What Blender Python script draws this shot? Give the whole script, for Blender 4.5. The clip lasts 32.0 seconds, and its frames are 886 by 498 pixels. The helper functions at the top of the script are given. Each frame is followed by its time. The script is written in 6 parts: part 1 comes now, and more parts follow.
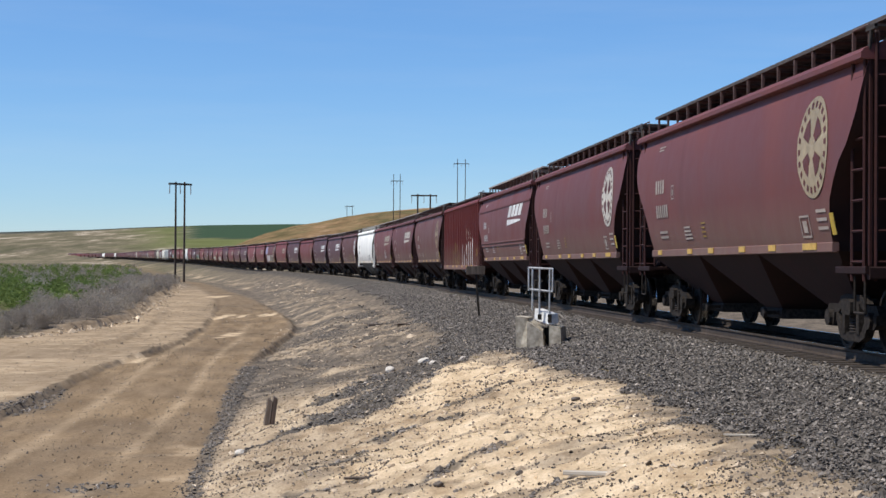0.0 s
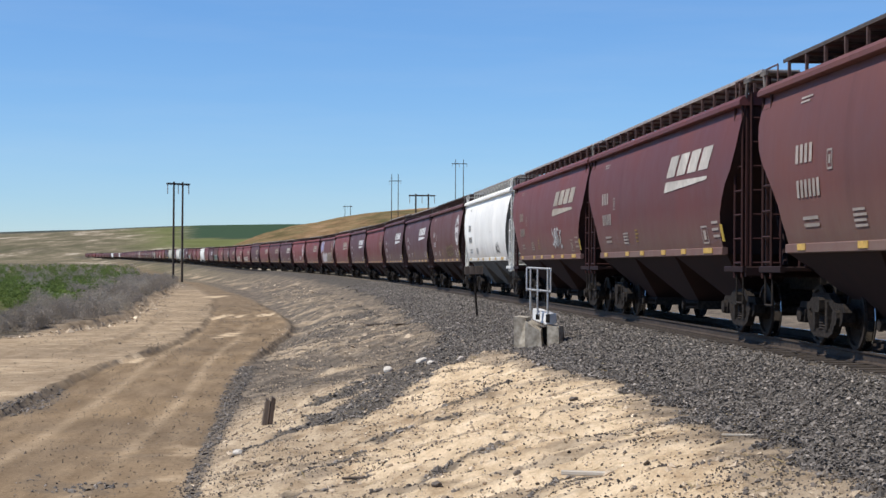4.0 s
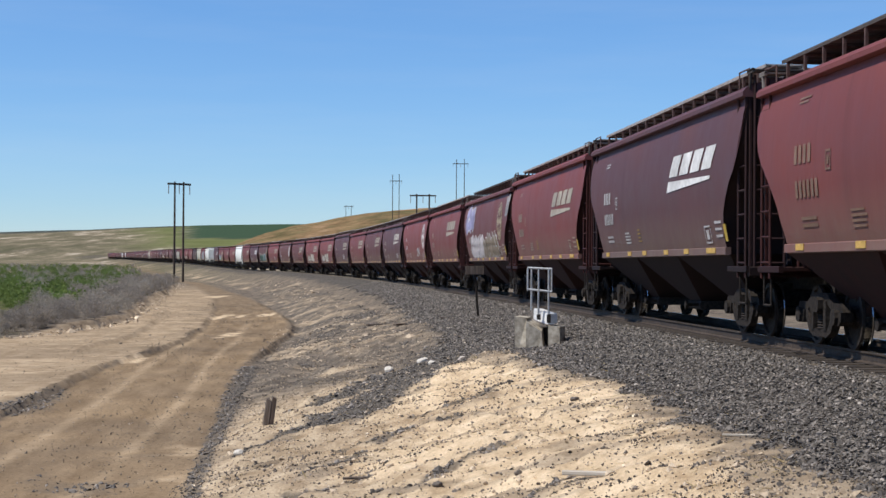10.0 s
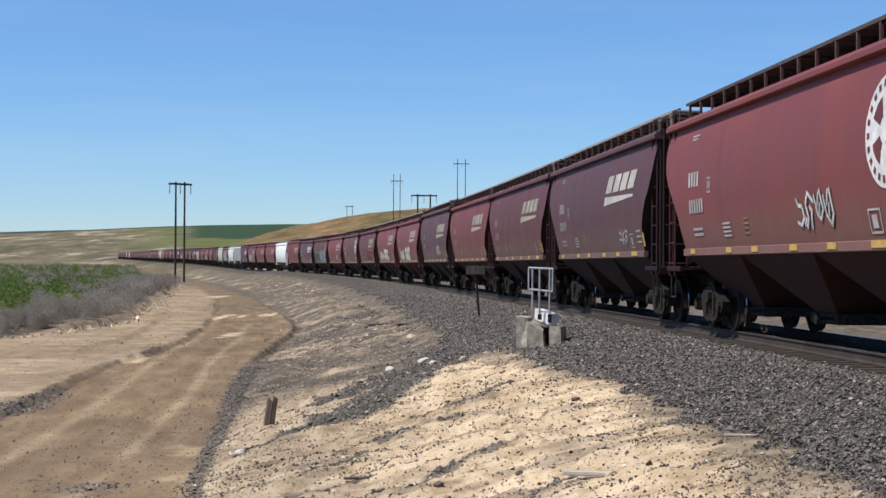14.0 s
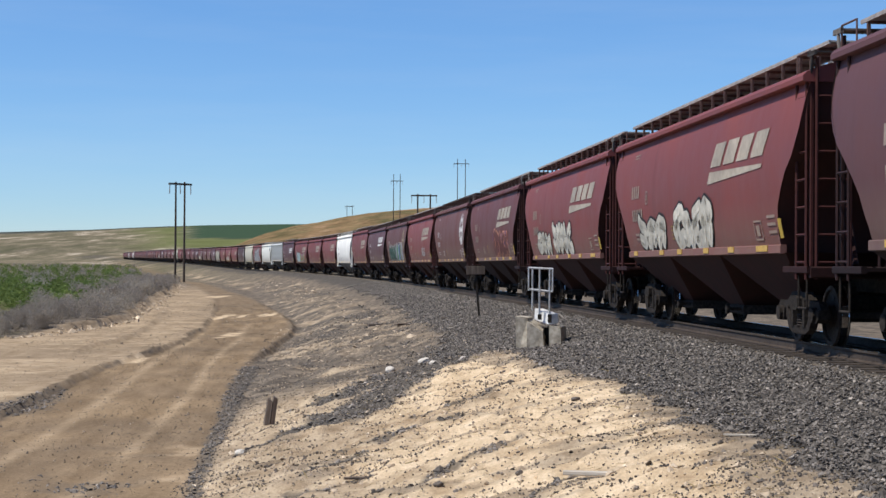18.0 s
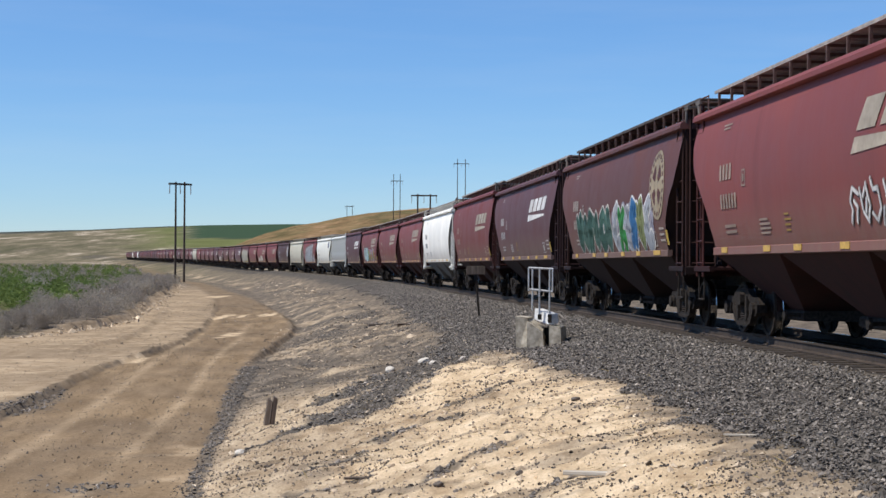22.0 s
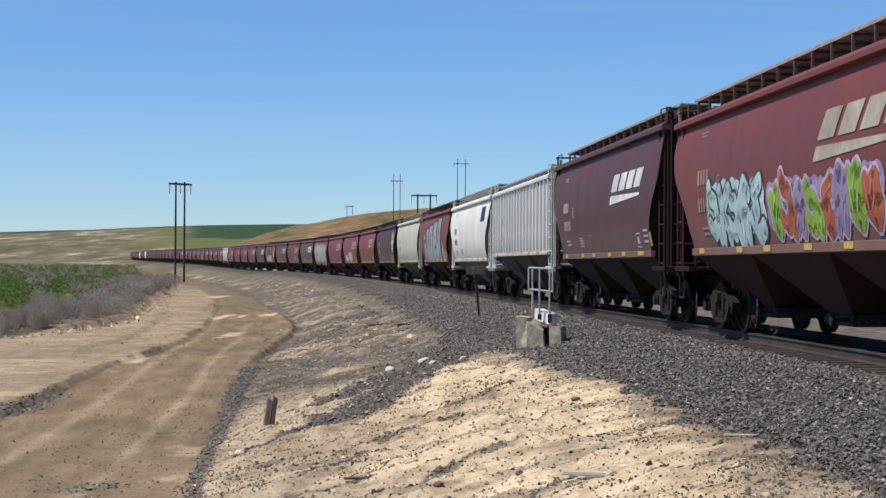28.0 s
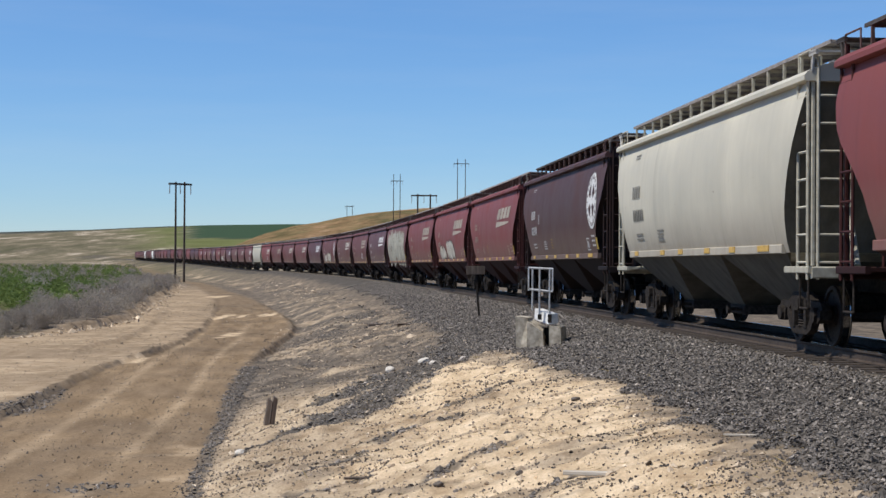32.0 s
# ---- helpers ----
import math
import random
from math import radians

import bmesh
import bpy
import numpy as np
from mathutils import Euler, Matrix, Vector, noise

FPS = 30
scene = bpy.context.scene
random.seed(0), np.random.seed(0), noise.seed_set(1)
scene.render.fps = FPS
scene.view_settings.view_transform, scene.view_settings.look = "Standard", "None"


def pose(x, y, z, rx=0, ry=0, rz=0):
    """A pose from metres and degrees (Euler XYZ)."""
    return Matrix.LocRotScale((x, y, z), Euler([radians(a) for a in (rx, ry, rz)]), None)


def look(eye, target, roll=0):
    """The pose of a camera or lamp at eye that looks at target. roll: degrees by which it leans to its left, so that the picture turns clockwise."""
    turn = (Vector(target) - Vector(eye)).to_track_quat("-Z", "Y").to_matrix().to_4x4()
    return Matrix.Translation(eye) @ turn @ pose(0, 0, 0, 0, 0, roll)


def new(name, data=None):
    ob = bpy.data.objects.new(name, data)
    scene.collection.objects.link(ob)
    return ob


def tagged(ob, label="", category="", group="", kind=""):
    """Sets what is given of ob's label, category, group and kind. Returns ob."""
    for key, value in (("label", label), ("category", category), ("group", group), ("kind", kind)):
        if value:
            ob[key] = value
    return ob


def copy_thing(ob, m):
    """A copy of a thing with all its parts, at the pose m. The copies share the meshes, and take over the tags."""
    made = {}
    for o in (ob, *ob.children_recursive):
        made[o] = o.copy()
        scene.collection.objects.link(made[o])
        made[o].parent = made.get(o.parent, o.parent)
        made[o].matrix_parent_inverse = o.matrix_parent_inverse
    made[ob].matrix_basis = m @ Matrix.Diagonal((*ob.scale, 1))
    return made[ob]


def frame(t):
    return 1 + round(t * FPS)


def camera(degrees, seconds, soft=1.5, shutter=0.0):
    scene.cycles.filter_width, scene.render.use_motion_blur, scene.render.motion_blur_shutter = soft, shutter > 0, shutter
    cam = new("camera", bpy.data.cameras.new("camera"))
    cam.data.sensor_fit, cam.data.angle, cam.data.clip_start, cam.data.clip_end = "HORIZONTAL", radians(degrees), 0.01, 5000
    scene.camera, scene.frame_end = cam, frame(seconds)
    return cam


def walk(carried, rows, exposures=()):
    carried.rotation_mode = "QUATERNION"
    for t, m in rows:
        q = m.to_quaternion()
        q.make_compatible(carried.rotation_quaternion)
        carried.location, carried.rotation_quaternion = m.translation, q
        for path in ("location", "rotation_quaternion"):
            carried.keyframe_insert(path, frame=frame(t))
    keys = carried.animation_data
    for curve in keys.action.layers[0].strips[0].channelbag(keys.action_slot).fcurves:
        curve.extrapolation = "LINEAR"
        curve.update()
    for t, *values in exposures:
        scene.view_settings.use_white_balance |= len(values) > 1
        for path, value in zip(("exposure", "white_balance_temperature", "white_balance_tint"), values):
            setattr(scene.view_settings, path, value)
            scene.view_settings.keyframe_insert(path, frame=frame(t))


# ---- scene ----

# camera: a tripod beside the line, nudged a little between 3 and 11 s
EYE = (0.0, 0.0, 1.337)
NUDGE = [(0, 0), (3.0, 0), (3.5, 1.5), (5.5, 8), (6, 9), (6.5, 8), (7, 7.5), (7.5, 6.6), (8, 6.3), (8.5, 5.3),
         (9, 4.7), (9.5, 3.3), (10, 1.8), (10.5, 0), (11, 0), (32, 0)]
cam = camera(29.69, 32.0, soft=1.5)


def aim(turn):
    a = turn / 2957.0
    return look(EYE, (EYE[0] + 100 * math.sin(a), EYE[1] + 100 * math.cos(a), EYE[2] + 100 * math.tan(0.0072)), 0.4)


walk(cam, [(t, aim(a)) for t, a in NUDGE], [(0, 0.13), (4.8, 0.13), (5.5, -0.02), (6.2, -0.07), (6.8, 0.08), (8, 0.13), (20, 0.13), (24, 0.10), (25, 0.05), (26.5, 0.05), (27.5, 0.10), (28.5, 0.08), (29.2, 0.06), (29.8, -0.06), (30.3, -0.06), (31, 0.03), (32, 0.03)])

# ---- daylight ----
SUN_EL, SUN_AZ = 58.0, 253.0     # degrees; the azimuth counts clockwise from +y
world = bpy.data.worlds.new("sky")
scene.world = world
world.use_nodes = True
wn, wl = world.node_tree.nodes, world.node_tree.links
sky = wn.new("ShaderNodeTexSky")
sky.sky_type = "NISHITA"
sky.sun_disc = False
sky.sun_elevation, sky.sun_rotation = radians(SUN_EL), radians(SUN_AZ)
sky.air_density, sky.dust_density, sky.ozone_density, sky.altitude = 1.0, 0.0, 5.0, 1500
tint = wn.new("ShaderNodeMix")
tint.data_type, tint.blend_type = "RGBA", "MULTIPLY"
tint.inputs[0].default_value = 1.0
wl.new(sky.outputs[0], tint.inputs[6])
high = wn.new("ShaderNodeSeparateXYZ")
wl.new(wn.new("ShaderNodeTexCoord").outputs["Generated"], high.inputs[0])
lift = wn.new("ShaderNodeMapRange")
lift.inputs["From Max"].default_value = 0.16
wl.new(high.outputs["Z"], lift.inputs["Value"])
haze = wn.new("ShaderNodeMix")
haze.data_type = "RGBA"
haze.inputs[6].default_value, haze.inputs[7].default_value = (0.72, 0.85, 1.03, 1), (0.71, 0.945, 1.16, 1)
wl.new(lift.outputs[0], haze.inputs[0])
wl.new(haze.outputs[2], tint.inputs[7])
# a veil of thin high cloud
veil = wn.new("ShaderNodeMapping")
veil.inputs["Scale"].default_value = (1.6, 1.6, 16)
wl.new(wn.new("ShaderNodeTexCoord").outputs["Generated"], veil.inputs[0])
wisp = wn.new("ShaderNodeTexNoise")
wisp.inputs["Scale"].default_value, wisp.inputs["Detail"].default_value, wisp.inputs["Roughness"].default_value = 2.2, 6, 0.6
wl.new(veil.outputs[0], wisp.inputs["Vector"])
thin = wn.new("ShaderNodeMapRange")
thin.inputs["From Min"].default_value, thin.inputs["From Max"].default_value, thin.inputs["To Max"].default_value = 0.45, 0.8, 0.08
wl.new(wisp.outputs["Fac"], thin.inputs["Value"])
cloud = wn.new("ShaderNodeMix")
cloud.data_type = "RGBA"
cloud.inputs[7].default_value = (6.6, 6.9, 7.2, 1)
wl.new(thin.outputs[0], cloud.inputs[0])
wl.new(tint.outputs[2], cloud.inputs[6])
wl.new(cloud.outputs[2], wn["Background"].inputs[0])
wn["Background"].inputs[1].default_value = 0.107
sun = new("sun", bpy.data.lights.new("sun", "SUN"))
sun.data.energy, sun.data.angle, sun.data.color = 4.7, radians(0.55), (1.0, 0.95, 0.87)
_e, _a = radians(SUN_EL), radians(SUN_AZ)
sun.matrix_world = look((math.sin(_a) * math.cos(_e) * 50, math.cos(_a) * math.cos(_e) * 50, math.sin(_e) * 50), (0, 0, 0))

# ---- materials ----


def material(name, build):
    m = bpy.data.materials.new(name)
    m.use_nodes = True
    nt = m.node_tree
    build(nt, nt.nodes["Principled BSDF"])
    return m


def link(nt, a, b):
    nt.links.new(a, b)


def coords(nt, scale=(1, 1, 1), world_space=False):
    """Texture coordinates in metres, in the object's space or the world's."""
    mp = nt.nodes.new("ShaderNodeMapping")
    mp.inputs["Scale"].default_value = scale
    if world_space:
        link(nt, nt.nodes.new("ShaderNodeNewGeometry").outputs["Position"], mp.inputs[0])
    else:
        link(nt, nt.nodes.new("ShaderNodeTexCoord").outputs["Object"], mp.inputs[0])
    return mp.outputs[0]


def fuzz(nt, vec, scale, detail=4.0, rough=0.6):
    n = nt.nodes.new("ShaderNodeTexNoise")
    n.inputs["Scale"].default_value, n.inputs["Detail"].default_value, n.inputs["Roughness"].default_value = scale, detail, rough
    link(nt, vec, n.inputs["Vector"])
    return n.outputs["Fac"]


def ramp(nt, fac, stops):
    r = nt.nodes.new("ShaderNodeValToRGB")
    e = r.color_ramp.elements
    while len(e) < len(stops):
        e.new(0.5)
    for el, (pos, c) in zip(e, stops):
        el.position = pos
        el.color = (*c, 1) if len(c) == 3 else c
    link(nt, fac, r.inputs[0])
    return r.outputs[0]


def grey(v):
    return (v, v, v)


def mix(nt, fac, a, b, mode="MIX"):
    n = nt.nodes.new("ShaderNodeMix")
    n.data_type, n.blend_type = "RGBA", mode
    for sock, v in ((n.inputs[0], fac), (n.inputs[6], a), (n.inputs[7], b)):
        if isinstance(v, (int, float)):
            sock.default_value = v
        elif isinstance(v, tuple):
            sock.default_value = (*v[:3], 1)
        else:
            link(nt, v, sock)
    return n.outputs[2]


def bump(nt, bsdf, height, strength=0.3, dist=0.02):
    b = nt.nodes.new("ShaderNodeBump")
    b.inputs["Strength"].default_value, b.inputs["Distance"].default_value = strength, dist
    link(nt, height, b.inputs["Height"])
    link(nt, b.outputs[0], bsdf.inputs["Normal"])
    return b


def grainy(name, dark, light, scale, rough=0.8, metal=0.0, relief=0.3, dist=0.01, stretch=(1, 1, 1), spec=0.3):
    def build(nt, b):
        v = coords(nt, stretch)
        f = fuzz(nt, v, scale)
        c = ramp(nt, f, [(0.3, dark), (0.7, light)])
        f2 = fuzz(nt, v, scale * 0.13, 3)
        c = mix(nt, 1.0, c, ramp(nt, f2, [(0.3, grey(0.7)), (0.7, grey(1.15))]), "MULTIPLY")
        link(nt, c, b.inputs["Base Color"])
        b.inputs["Roughness"].default_value, b.inputs["Metallic"].default_value = rough, metal
        b.inputs["Specular IOR Level"].default_value = spec
        bump(nt, b, f, relief, dist)
    return material(name, build)


def car_paint(nt, b):
    """Weathered paint in the object's own colour: streaks from the roof down, dust towards the sill, chips of primer."""
    v = coords(nt)
    col = nt.nodes.new("ShaderNodeObjectInfo").outputs["Color"]
    streak = fuzz(nt, coords(nt, (5.0, 1.0, 0.16)), 1.4, 5, 0.65)
    c = mix(nt, 1.0, col, ramp(nt, streak, [(0.25, grey(0.95)), (0.75, grey(1.05))]), "MULTIPLY")
    runs = ramp(nt, fuzz(nt, coords(nt, (3.2, 1.0, 0.10)), 1.0, 3, 0.5), [(0.63, grey(1)), (0.72, grey(0.86))])
    c = mix(nt, 1.0, c, runs, "MULTIPLY")
    cloud = fuzz(nt, v, 0.5, 4)
    c = mix(nt, 1.0, c, ramp(nt, cloud, [(0.3, grey(0.86)), (0.7, grey(1.12))]), "MULTIPLY")
    z = nt.nodes.new("ShaderNodeSeparateXYZ")
    link(nt, v, z.inputs[0])
    low = nt.nodes.new("ShaderNodeMapRange")
    low.inputs["From Min"].default_value, low.inputs["From Max"].default_value = 2.3, 1.35
    link(nt, z.outputs["Z"], low.inputs["Value"])
    dust = nt.nodes.new("ShaderNodeMath")
    dust.operation = "MULTIPLY"
    link(nt, low.outputs[0], dust.inputs[0])
    link(nt, fuzz(nt, coords(nt, (1, 1, 0.5)), 2.2, 6, 0.7), dust.inputs[1])
    c = mix(nt, dust.outputs[0], c, (0.20, 0.15, 0.115))
    chip = ramp(nt, fuzz(nt, v, 9.0, 8, 0.7), [(0.675, grey(0)), (0.72, grey(1))])
    c = mix(nt, chip, c, (0.13, 0.075, 0.055))
    link(nt, c, b.inputs["Base Color"])
    link(nt, ramp(nt, cloud, [(0.3, grey(0.5)), (0.7, grey(0.72))]), b.inputs["Roughness"])
    b.inputs["Specular IOR Level"].default_value = 0.35
    bump(nt, b, fuzz(nt, coords(nt, (1, 1, 0.35)), 1.3, 3), 0.25, 0.03)


PAINT = material("weathered_car_paint", car_paint)


def shaded_grimy(nt, b):
    """The car's colour darkened for shade below and between cars, with uneven grime."""
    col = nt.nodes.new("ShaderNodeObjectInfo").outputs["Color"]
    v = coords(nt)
    patchy = fuzz(nt, coords(nt, (1.5, 1, 0.5)), 2.0, 6, 0.7)
    c = mix(nt, ramp(nt, patchy, [(0.25, grey(0.35)), (0.7, grey(0.75))]), mix(nt, 1.0, col, grey(0.42), "MULTIPLY"), (0.022, 0.018, 0.015))
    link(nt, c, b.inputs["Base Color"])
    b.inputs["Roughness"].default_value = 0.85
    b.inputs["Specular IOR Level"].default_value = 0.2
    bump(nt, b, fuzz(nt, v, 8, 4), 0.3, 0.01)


def plain_coat(nt, b):
    """Weathered metal in the object's own colour."""
    col = nt.nodes.new("ShaderNodeObjectInfo").outputs["Color"]
    f = fuzz(nt, coords(nt), 6, 4)
    link(nt, mix(nt, 1.0, col, ramp(nt, f, [(0.3, grey(0.7)), (0.7, grey(1.25))]), "MULTIPLY"), b.inputs["Base Color"])
    b.inputs["Roughness"].default_value = 0.75
    b.inputs["Specular IOR Level"].default_value = 0.25


SHADED_GRIME = material("shaded_grimy_car_paint", shaded_grimy)
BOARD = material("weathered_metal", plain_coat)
STEEL = grainy("sooty_steel", (0.010, 0.0085, 0.0075), (0.046, 0.037, 0.031), 18, 0.85, 0.0, spec=0.15)
WHEEL = grainy("wheel_steel", (0.016, 0.013, 0.011), (0.05, 0.038, 0.03), 25, 0.7, 0.15, spec=0.2)
TREAD = grainy("polished_tread", (0.35, 0.34, 0.33), (0.6, 0.59, 0.57), 30, 0.22, 1.0, 0.05)
RAILM = grainy("rail_steel", (0.040, 0.030, 0.024), (0.090, 0.067, 0.053), 14, 0.75, 0.2)
RAILTOP = grainy("rail_running_face", (0.4, 0.4, 0.4), (0.62, 0.61, 0.6), 20, 0.25, 1.0, 0.05)
WOOD = grainy("creosoted_wood", (0.030, 0.024, 0.020), (0.080, 0.063, 0.051), 9, 0.9, 0, 0.5, 0.01, (0.15, 1, 1))
OLDWOOD = grainy("grey_weathered_wood", (0.10, 0.075, 0.055), (0.24, 0.19, 0.15), 14, 0.9, 0, 0.6, 0.01, (1, 1, 0.12))
PALEWOOD = grainy("bleached_wood", (0.42, 0.37, 0.30), (0.62, 0.56, 0.47), 16, 0.9, 0, 0.5, 0.006, (0.12, 1, 1))
CONCRETE = grainy("old_concrete", (0.22, 0.185, 0.14), (0.56, 0.50, 0.40), 7, 0.9, 0, 0.4, 0.015)
GALV = grainy("galvanised_pipe", (0.42, 0.42, 0.42), (0.6, 0.6, 0.59), 22, 0.5, 0.4, 0.1)
WHITEPAINT = grainy("white_paint", (0.66, 0.65, 0.62), (0.82, 0.81, 0.79), 12, 0.55, 0, 0.15)
REFLECT = grainy("yellow_reflector", (0.42, 0.25, 0.05), (0.66, 0.42, 0.10), 25, 0.45, 0, 0.1)
POLE = grainy("dark_pole_wood", (0.045, 0.032, 0.025), (0.10, 0.075, 0.058), 6, 0.9, 0, 0.4, 0.02, (1, 1, 0.06))
GLASSY = grainy("porcelain", (0.25, 0.22, 0.2), (0.4, 0.36, 0.33), 12, 0.3, 0, 0.1)
ROCK = {}


def rock_mat(name, lo, hi):
    def build(nt, b):
        geo = nt.nodes.new("ShaderNodeNewGeometry")
        c = ramp(nt, geo.outputs["Random Per Island"], [(0.0, lo), (0.6, tuple((a + d) / 2 for a, d in zip(lo, hi))), (0.97, hi), (1.0, tuple(min(1, h * 1.9) for h in hi))])
        f = fuzz(nt, coords(nt), 40, 3)
        c = mix(nt, 1.0, c, ramp(nt, f, [(0.3, grey(0.75)), (0.7, grey(1.25))]), "MULTIPLY")
        link(nt, c, b.inputs["Base Color"])
        b.inputs["Roughness"].default_value = 0.85
    return material(name, build)


BALLAST = rock_mat("basalt_ballast", (0.056, 0.048, 0.041), (0.238, 0.207, 0.178))
DARKROCK = rock_mat("basalt_chips", (0.045, 0.037, 0.031), (0.17, 0.14, 0.115))
ROADROCK = rock_mat("brown_pebbles", (0.085, 0.068, 0.052), (0.26, 0.205, 0.15))
SANDROCK = rock_mat("sandy_clods", (0.34, 0.26, 0.175), (0.54, 0.43, 0.31))
PALEROCK = rock_mat("pale_rock", (0.44, 0.40, 0.34), (0.62, 0.57, 0.5))


def leafy(name, lo, hi, rough=0.7):
    def build(nt, b):
        geo = nt.nodes.new("ShaderNodeNewGeometry")
        c = ramp(nt, geo.outputs["Random Per Island"], [(0.0, lo), (1.0, hi)])
        f = fuzz(nt, coords(nt, world_space=True), 0.06, 3)
        c = mix(nt, 1.0, c, ramp(nt, f, [(0.35, (0.72, 0.7, 0.66)), (0.65, (1.2, 1.2, 1.1))]), "MULTIPLY")
        link(nt, c, b.inputs["Base Color"])
        b.inputs["Roughness"].default_value = rough
        b.inputs["Specular IOR Level"].default_value = 0.2
        thin = nt.nodes.new("ShaderNodeBsdfTranslucent")
        link(nt, c, thin.inputs["Color"])
        both = nt.nodes.new("ShaderNodeMixShader")
        both.inputs[0].default_value = 0.42
        link(nt, b.outputs[0], both.inputs[1])
        link(nt, thin.outputs[0], both.inputs[2])
        goal = [n for n in nt.nodes if n.type == "OUTPUT_MATERIAL"][0]
        link(nt, both.outputs[0], goal.inputs["Surface"])
    return material(name, build)


SAGE = leafy("grey_sagebrush", (0.27, 0.235, 0.205), (0.43, 0.38, 0.335))
GREENLEAF = leafy("green_shrub_leaf", (0.095, 0.140, 0.036), (0.175, 0.235, 0.072))
DRYGRASS = leafy("dry_grass", (0.30, 0.23, 0.12), (0.48, 0.38, 0.22))
PAINTS = {}


def flat_paint(rgb):
    key = tuple(round(c, 3) for c in rgb)
    if key not in PAINTS:
        lo = tuple(c * 0.72 for c in rgb)
        PAINTS[key] = grainy("lettering_paint", lo, rgb, 6, 0.6, 0, 0.1, 0.003)
    return PAINTS[key]


# ---- mesh helpers ----


class Geo:
    """Vertices and faces of one mesh, gathered piece by piece."""

    def __init__(self):
        self.v, self.f, self.m = [], [], []

    def add(self, verts, faces, mat=0):
        n = len(self.v)
        self.v += [tuple(q) for q in verts]
        self.f += [tuple(i + n for i in q) for q in faces]
        self.m += [mat] * len(faces)
        return self

    def box(self, x0, x1, y0, y1, z0, z1, b=0.0, mat=0):
        """A box; b bevels its edges along the longest axis."""
        if b <= 0:
            v = [(x, y, z) for x in (x0, x1) for y in (y0, y1) for z in (z0, z1)]
            return self.add(v, [(0, 1, 3, 2), (4, 6, 7, 5), (0, 4, 5, 1), (2, 3, 7, 6), (0, 2, 6, 4), (1, 5, 7, 3)], mat)
        ext = (x1 - x0, y1 - y0, z1 - z0)
        ax = ext.index(max(ext))
        o = [i for i in range(3) if i != ax]
        lo, hi = (x0, y0, z0), (x1, y1, z1)
        a0, a1, c0, c1 = lo[o[0]], hi[o[0]], lo[o[1]], hi[o[1]]
        ring = [(a0 + b, c0), (a1 - b, c0), (a1, c0 + b), (a1, c1 - b), (a1 - b, c1), (a0 + b, c1), (a0, c1 - b), (a0, c0 + b)]
        v = []
        for e in (lo[ax], hi[ax]):
            for a, c in ring:
                q = [0, 0, 0]
                q[ax], q[o[0]], q[o[1]] = e, a, c
                v.append(q)
        f = [(i, (i + 1) % 8, 8 + (i + 1) % 8, 8 + i) for i in range(8)] + [tuple(range(7, -1, -1)), tuple(range(8, 16))]
        return self.add(v, f, mat)

    def tube(self, a, c, r, n=8, r2=None, mat=0):
        a, c = Vector(a), Vector(c)
        q = (c - a).to_track_quat("Z", "Y").to_matrix()
        r2 = r if r2 is None else r2
        v = [a + q @ Vector((r * math.cos(6.2832 * i / n), r * math.sin(6.2832 * i / n), 0)) for i in range(n)]
        v += [c + q @ Vector((r2 * math.cos(6.2832 * i / n), r2 * math.sin(6.2832 * i / n), 0)) for i in range(n)]
        return self.add(v, [(i, (i + 1) % n, n + (i + 1) % n, n + i) for i in range(n)] + [tuple(range(n - 1, -1, -1)), tuple(range(n, 2 * n))], mat)

    def prism(self, poly, y0, y1, mat=0):
        """An outline in x, z pushed from y0 to y1."""
        n = len(poly)
        v = [(x, y0, z) for x, z in poly] + [(x, y1, z) for x, z in poly]
        return self.add(v, [(i, (i + 1) % n, n + (i + 1) % n, n + i) for i in range(n)] + [tuple(range(n - 1, -1, -1)), tuple(range(n, 2 * n))], mat)

    def grid(self, rows, mat=0):
        w = len(rows[0])
        v = [q for r in rows for q in r]
        return self.add(v, [(j * w + i, j * w + i + 1, (j + 1) * w + i + 1, (j + 1) * w + i) for j in range(len(rows) - 1) for i in range(w - 1)], mat)

    def mesh(self, name, mats, smooth=False):
        me = bpy.data.meshes.new(name)
        me.from_pydata(self.v, [], self.f)
        for m in mats:
            me.materials.append(m)
        if len(mats) > 1:
            me.polygons.foreach_set("material_index", self.m)
        bm = bmesh.new()
        bm.from_mesh(me)
        bmesh.ops.recalc_face_normals(bm, faces=bm.faces)
        bm.to_mesh(me)
        bm.free()
        if smooth:
            me.polygons.foreach_set("use_smooth", [True] * len(me.polygons))
        me.update()
        return me


def part(name, geo, mats, parent, label="", at=None, smooth=False):
    """One mesh object under a thing or a part (or at top level)."""
    me = geo if isinstance(geo, bpy.types.Mesh) else geo.mesh(name, mats if isinstance(mats, (list, tuple)) else [mats], smooth)
    ob = new(name, me)
    ob.parent = parent
    if at is not None:
        ob.matrix_basis = at
    if label:
        ob["label"] = label
    return ob


def fast_mesh(name, verts, tris, mats):
    """A big mesh of triangles out of arrays."""
    me = bpy.data.meshes.new(name)
    nv, nt = len(verts), len(tris)
    me.vertices.add(nv)
    me.vertices.foreach_set("co", np.asarray(verts, np.float32).ravel())
    me.loops.add(nt * 3)
    me.loops.foreach_set("vertex_index", np.asarray(tris, np.int32).ravel())
    me.polygons.add(nt)
    me.polygons.foreach_set("loop_start", np.arange(0, nt * 3, 3, dtype=np.int32))
    me.polygons.foreach_set("loop_total", np.full(nt, 3, np.int32))
    for m in mats:
        me.materials.append(m)
    me.update(calc_edges=True)
    me.shade_flat()
    return me


